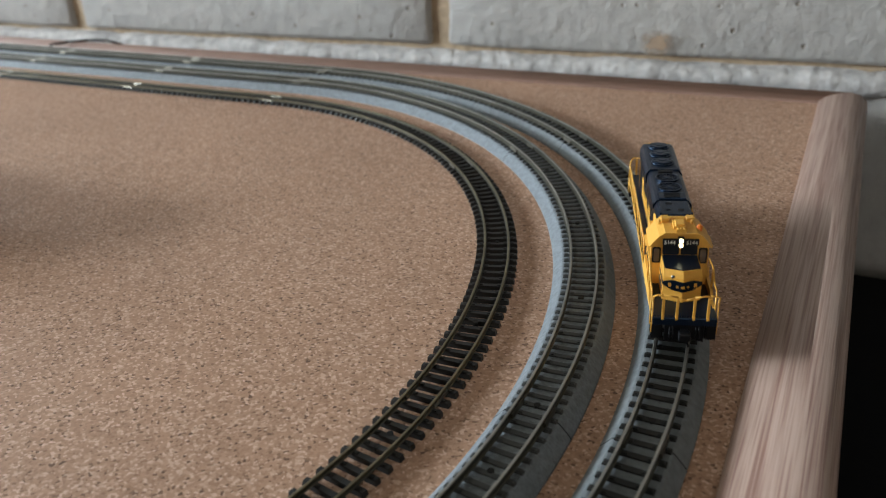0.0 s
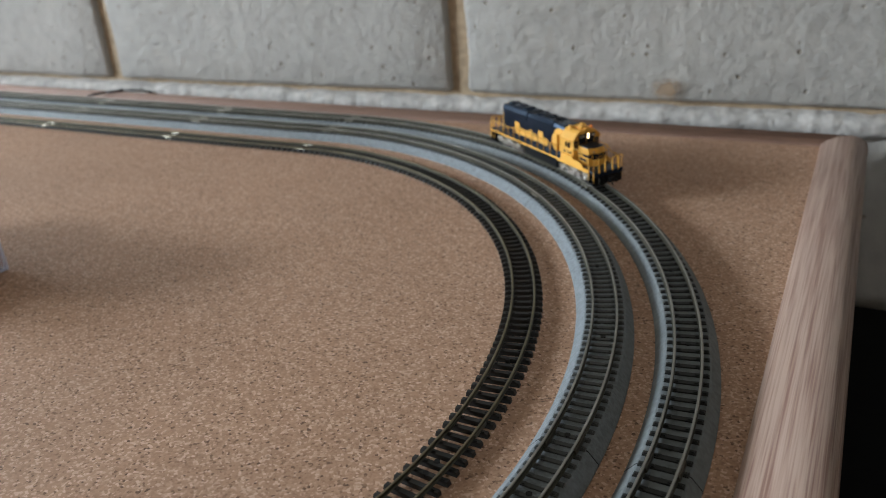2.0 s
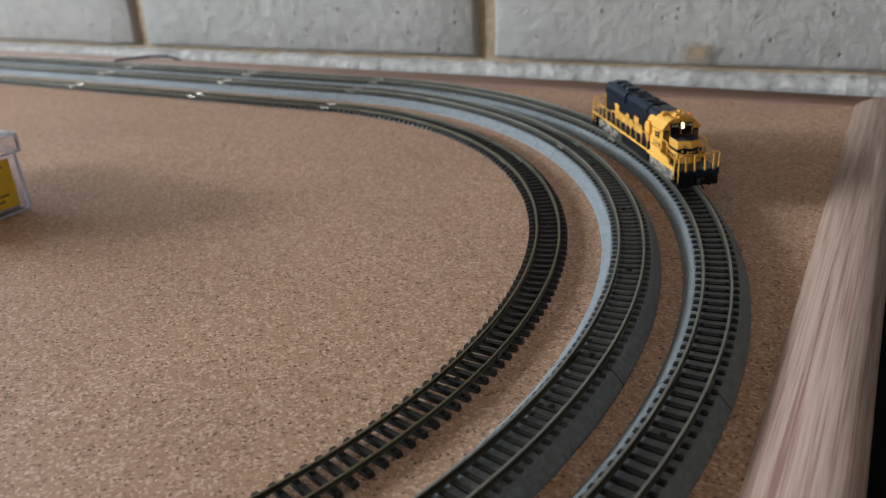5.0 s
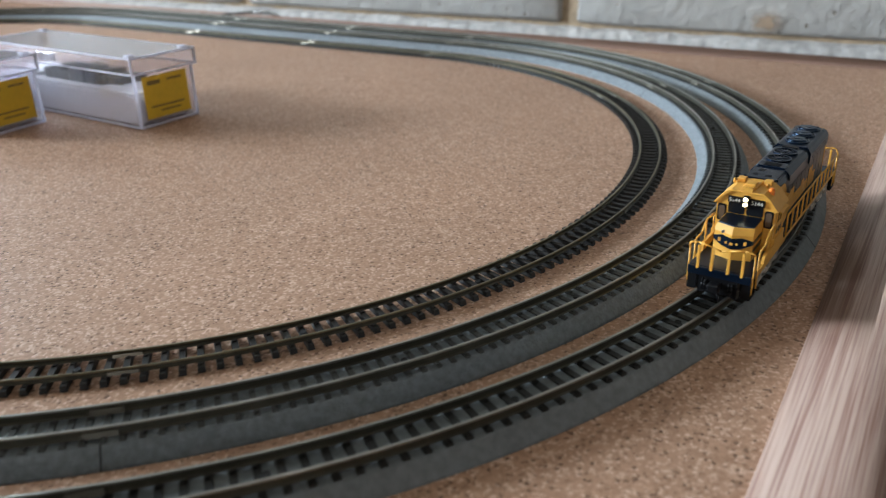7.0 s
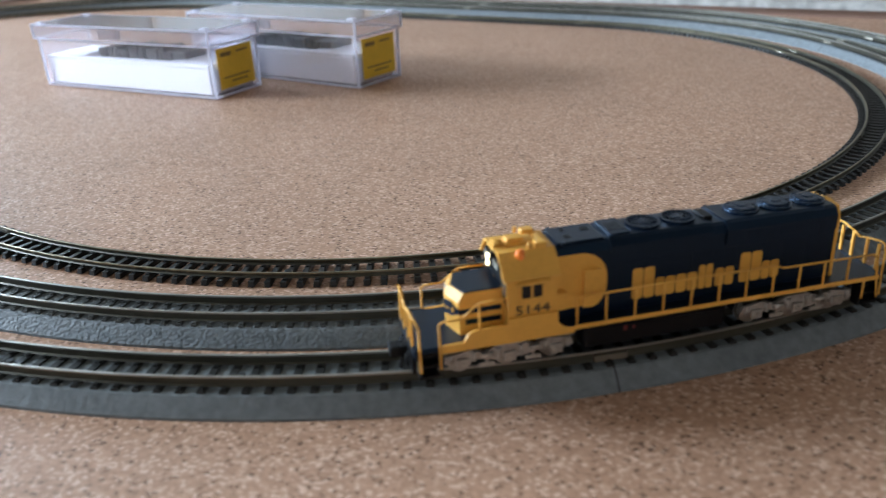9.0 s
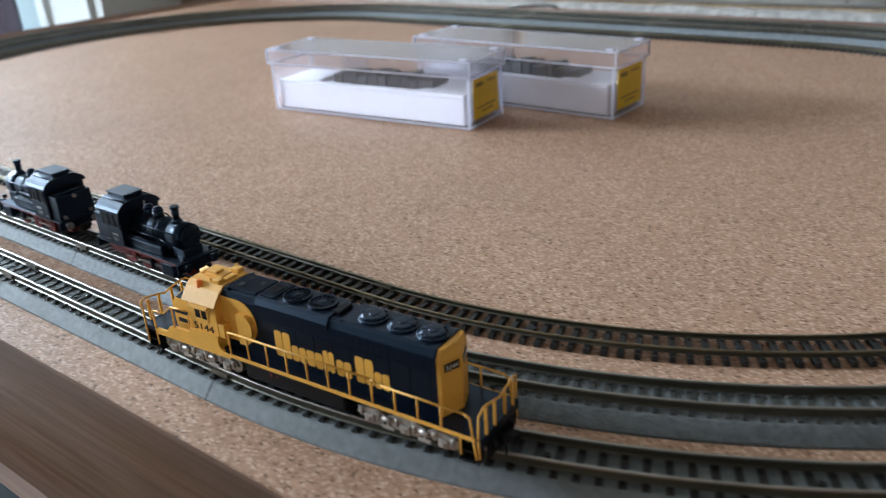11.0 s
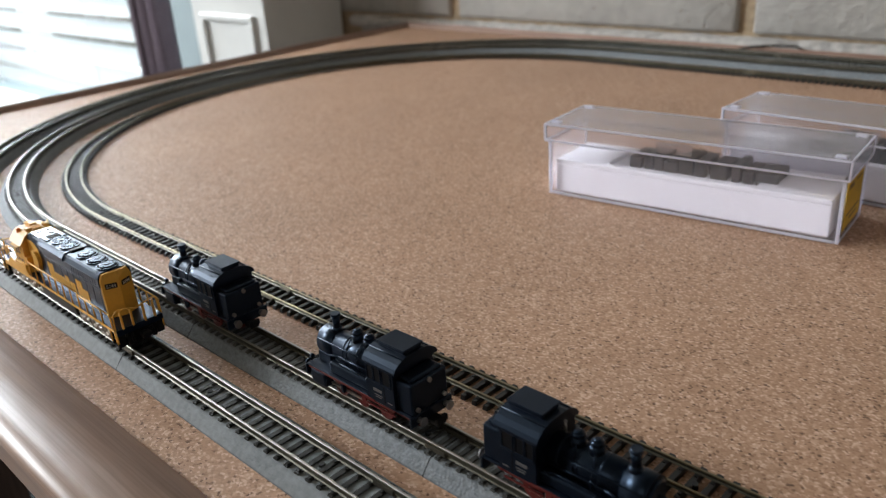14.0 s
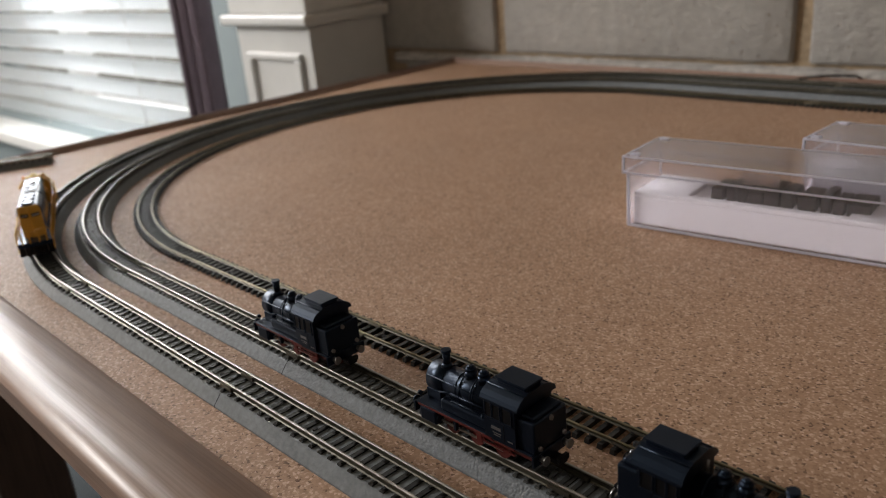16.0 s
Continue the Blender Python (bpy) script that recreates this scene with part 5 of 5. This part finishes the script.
def display_box(m, w, label):
    ob = empty("display_box", m)
    d, t = 41.0, 1.2

    def hollow(bm, x0, x1, y0, y1, closed, rim):
        """A thin-walled box, closed at one height and without its face at the other."""
        step = t if rim > closed else -t
        rings = [[bm.verts.new((x, y, z)) for x, y in ((x0 + o, y0 + o), (x1 - o, y0 + o), (x1 - o, y1 - o), (x0 + o, y1 - o))] for o, z in ((0.5, closed), (0, closed + step * 0.4), (0, rim), (t, rim), (t, closed + step))]
        for a, b in zip(rings[:-1], rings[1:]):
            for k in range(4):
                bm.faces.new((a[k], a[(k + 1) % 4], b[(k + 1) % 4], b[k]))
        bm.faces.new(rings[0])
        bm.faces.new(rings[-1])

    tray_ob = made("tray", lambda bm: hollow(bm, 0, w, 0, d, 0.9, 31.0), CLEAR, ob, "clear plastic tray")
    for x in (4, w - 4):
        for y in (4, d - 4):
            made("foot", lambda bm: cyl(bm, (x, y, 0), (x, y, 1.0), 2.0, n=12), CLEAR, tray_ob)
    tray_ob.visible_shadow = False
    # thin strips that carry the painted highlights of the tray's edges
    for x in (-0.35, w - 1.25):
        for y in (-0.35, d - 1.25):
            made("corner_edge", boxes((x, x + 1.6, y, y + 1.6, 0.6, 31.0), bevel=0.4), EDGE, tray_ob, "clear corner with its bright highlight painted white")
    for y in (-0.35, d - 0.85):
        made("foot_rim", boxes((1.3, w - 1.3, y, y + 1.2, 0.6, 2.0), bevel=0.3), EDGE, tray_ob)
    made("foot_rim", boxes((w - 0.85, w + 0.35, 1.3, d - 1.3, 0.6, 2.0), bevel=0.3), EDGE, tray_ob)

    lid_ob = made("lid", lambda bm: hollow(bm, -1.9, w + 1.9, -1.9, d + 1.9, 40.8, 31.2), CLEAR, ob, "clear plastic lid")
    # the same painted highlights round the lid
    o = 2.15
    for z in (31.0, 39.9):
        made("lid_rim", boxes((-o, w + o, -o, -o + 1.0, z, z + 1.0), (-o, w + o, d + o - 1.0, d + o, z, z + 1.0), (-o, -o + 1.0, -o + 1.0, d + o - 1.0, z, z + 1.0), (w + o - 1.0, w + o, -o + 1.0, d + o - 1.0, z, z + 1.0), bevel=0.3), EDGE, lid_ob, "clear lid edge with its bright highlight painted white")
    for x in (1, w - 6):
        for y in (0, d - 4):
            made("stacking_foot", boxes((x, x + 5, y, y + 4, 40.6, 41.8), bevel=0.4), EDGE, lid_ob)
    for x in (-o, w + o - 1.0):
        for y in (-o, d + o - 1.0):
            made("lid_corner", boxes((x, x + 1.0, y, y + 1.0, 32.0, 39.9), bevel=0.2), EDGE, lid_ob)
    made("catch", boxes((w * 0.42, w * 0.54, -3.4, -1.9, 33.6, 38.6), bevel=0.4), CLEAR, lid_ob)

    def foam(bm):
        box(bm, 3.2, w - 4.6, 2.2, d - 2.2, 2.3, 18.0, 0.6)
        box(bm, 3.2, w - 4.6, 2.2, 7.5, 18.0, 20.5, 0.6)
        box(bm, 3.2, w - 4.6, d - 7.5, d - 2.2, 18.0, 20.5, 0.6)
        box(bm, 3.2, 32, 7.5, d - 7.5, 18.0, 20.5, 0.6)
        box(bm, w - 40, w - 4.6, 7.5, d - 7.5, 18.0, 20.5, 0.6)
    made("foam_insert", foam, FOAM, ob, "white foam insert")

    def contents(bm):
        rng = random.Random(7)
        x = w * 0.28
        while x < w * 0.74:
            l = rng.uniform(4, 12)
            box(bm, x, x + l, 12, d - 10, 18.2, 18.2 + rng.uniform(6.0, 9.5), 0.6)
            x += l + rng.uniform(0.6, 2.2)
    made("packed_model", contents, DARK_MODEL, ob, "dark model in the foam")
    paper = made("paper_label", boxes((w + 0.02, w + 0.22, 5, d - 5, 5.0, 29.0), bevel=0.03), LABEL, ob, "yellow paper end label")
    made("print_bar", boxes((w + 0.2, w + 0.3, 8, 17, 24.0, 26.4), (w + 0.2, w + 0.3, 22, 32, 25.0, 26.2), (w + 0.2, w + 0.3, 9, 32, 11.0, 12.0), (w + 0.2, w + 0.3, 15, 29, 8.2, 9.2), bevel=0.02), LABEL_INK, paper)
    return tagged(ob, label, "display box", "plastic display boxes")


display_box(pose(-0.1605, 0.0748, 0, 0, 0, 4.8), 150.5, "closed clear plastic model box with white foam, in front")
display_box(pose(-0.0935, 0.1480, 0, 0, 0, -2.2), 148.0, "closed clear plastic model box with yellow end label, behind")


# ---- small things round the board ----
def wire():
    bm = bmesh.new()
    pts = [(-0.235, 0.490, 0.0055), (-0.225, 0.503, 0.0062), (-0.210, 0.512, 0.0066), (-0.192, 0.518, 0.0060), (-0.185, 0.529, 0.0), (-0.183, 0.530, -0.06)]
    tube(bm, pts, 0.0011, 6)
    tagged(part("feeder_wire", bm, BLACK), "thin black feeder wire looping over the board's back edge", "wire")


wire()


def spare_track():
    ob = empty("spare_track", pose(-0.700, -0.070, 0, 0, 0, 66))
    made("roadbed", lambda bm: prism_x(bm, [(-12.5, 0), (-9.5, 4.6), (9.5, 4.6), (12.5, 0)], -32, 32), BALLAST, ob)
    for s in (-1, 1):
        made("rail", boxes((-33, 33, s * 4.7 - 0.5, s * 4.7 + 0.5, 4.7, 7.4), bevel=0.1), RAIL, ob)
    for i in range(12):
        made("sleeper", boxes((-30.5 + i * 5.2, -28.2 + i * 5.2, -8.2, 8.2, 4.5, 5.4), bevel=0.1), TIE_GREY, ob)
    tagged(ob, "short spare piece of grey model track lying on cork", "model track")


spare_track()


BOX_BLACK = mat("matt_near_black", (0.003, 0.003, 0.003), 0.7, grain=0.2, scale=200, spec=0.1)


# plain near-black box filling the view beside the board, below the wall
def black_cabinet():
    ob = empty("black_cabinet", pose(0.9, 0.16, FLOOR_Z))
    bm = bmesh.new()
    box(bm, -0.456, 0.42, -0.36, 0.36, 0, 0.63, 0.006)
    part("body", bm, BOX_BLACK, ob)
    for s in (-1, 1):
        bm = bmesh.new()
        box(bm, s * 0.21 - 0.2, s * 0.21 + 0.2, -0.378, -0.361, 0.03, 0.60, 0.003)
        part("door", bm, BOX_BLACK, ob)
    tagged(ob, "low black box on the floor beside the board", "cabinet")


black_cabinet()
CLOTH = mat("grey_green_cloth", (0.11, 0.125, 0.12), 0.9, grain=0.2, scale=120, bump=0.6, bump_scale=40)


def stool():
    ob = empty("padded_stool", pose(-1.36, 0.00, FLOOR_Z))
    bm = bmesh.new()
    box(bm, -0.22, 0.22, -0.2, 0.2, 0.36, 0.45, 0.035, segments=4)
    part("cushion", bm, CLOTH, ob, "grey-green cloth cushion")
    for x in (-0.18, 0.18):
        for y in (-0.16, 0.16):
            bm = bmesh.new()
            cyl(bm, (x, y, 0), (x * 0.95, y * 0.95, 0.365), 0.012, n=12)
            part("leg", bm, BLACK, ob)
    tagged(ob, "low grey-green padded stool on the carpet", "stool")
    ring = empty("cable_coil", pose(-1.42, 0.06, FLOOR_Z + 0.449))
    bm = bmesh.new()
    for k in range(3):
        pts = [((0.075 + 0.004 * k) * math.cos(a), (0.075 + 0.004 * k) * math.sin(a), 0.007 + 0.010 * k) for a in [i * math.tau / 28 for i in range(29)]]
        tube(bm, pts, 0.0065, 8)
    part("cable", bm, WHITE_GLOSS, ring)
    tagged(ring, "coil of white cable lying on the stool", "cable")


stool()

# places of the diesel along the outer oval: seconds and metres clockwise from its right-hand end
ENGINE_ROWS = [(0, -0.1050), (0.4, -0.1461), (0.8, -0.1897), (1.2, -0.2315), (1.6, -0.2680), (2, -0.2967), (2.4, -0.3157), (2.8, -0.3243), (3.2, -0.3223), (3.7, -0.3103), (4.4, -0.2603), (5.3, -0.1866), (5.8, -0.1274), (6.3, -0.0690), (6.8, -0.0113), (7.3, 0.0470), (7.8, 0.1068), (8.3, 0.1628), (8.8, 0.2138), (9.2, 0.2555), (11.3, 0.4976), (11.8, 0.5562), (12.4, 0.6260), (13, 0.6950), (13.6, 0.7633), (14.2, 0.8308), (14.8, 0.8976), (15.4, 0.9637), (16, 1.0290)]


def motions():
    walk(LOCO, [(t, on_track(R_OUT, s + 0.0024, RAIL_TOP, 0.0364) @ Matrix.Translation((-0.0024, 0, 0))) for t, s in ENGINE_ROWS])


# ---- sleepers, nearest stretch one by one ----
def lay_sleepers():
    for ob, r, pitch, w, length, material, z0, z1 in SLEEPERS:
        bm = bmesh.new()
        h = length / 2
        for hw, x0, x1, za, zb in ((w / 2, -h, h, z0 - 0.0012 if z0 else 0.0002, z1),):
            vs = [bm.verts.new(p) for p in ((-hw, x0, za), (hw, x0, za), (hw, x1, za), (-hw, x1, za), (-hw * 0.85, x0 + 0.0003, zb), (hw * 0.85, x0 + 0.0003, zb), (hw * 0.85, x1 - 0.0003, zb), (-hw * 0.85, x1 - 0.0003, zb))]
            for q in ((0, 1, 5, 4), (1, 2, 6, 5), (2, 3, 7, 6), (3, 0, 4, 7), (4, 5, 6, 7)):
                bm.faces.new([vs[i] for i in q])
            # rail fastenings
            for c in (-0.0062, -0.0032, 0.0032, 0.0062):
                box(bm, -0.0005, 0.0005, c - 0.0006, c + 0.0006, zb, zb + 0.0004)
        me = bpy.data.meshes.new("sleeper")
        bmesh.ops.recalc_face_normals(bm, faces=bm.faces)
        bm.to_mesh(me)
        me.materials.append(material)
        me_co = [v.co.copy() for v in bm.verts]
        me_f = [[v.index for v in f.verts] for f in bm.faces]
        bm.free()
        total = track_length(r)
        count = int(total / pitch)
        verts, faces = [], []
        first = int(-0.25 * math.pi * r / pitch) % count
        for k in range(count):
            i = (first + k) % count
            u, v, head = along(r, i * total / count)
            m = Matrix.Translation((u, v, 0)) @ Matrix.Rotation(head, 4, "Z")
            if k < 290:
                one = new("sleeper", me)
                one.parent = ob
                one.matrix_local = m
            else:
                base = len(verts)
                verts += [m @ c for c in me_co]
                faces += [[base + j for j in f] for f in me_f]
        rest = bpy.data.meshes.new("sleeper_strip")
        rest.from_pydata(verts, [], faces)
        rest.materials.append(material)
        far = new("sleeper_strip", rest)
        far.parent = ob
        tagged(far, kind="stuff")


lay_sleepers()


motions()
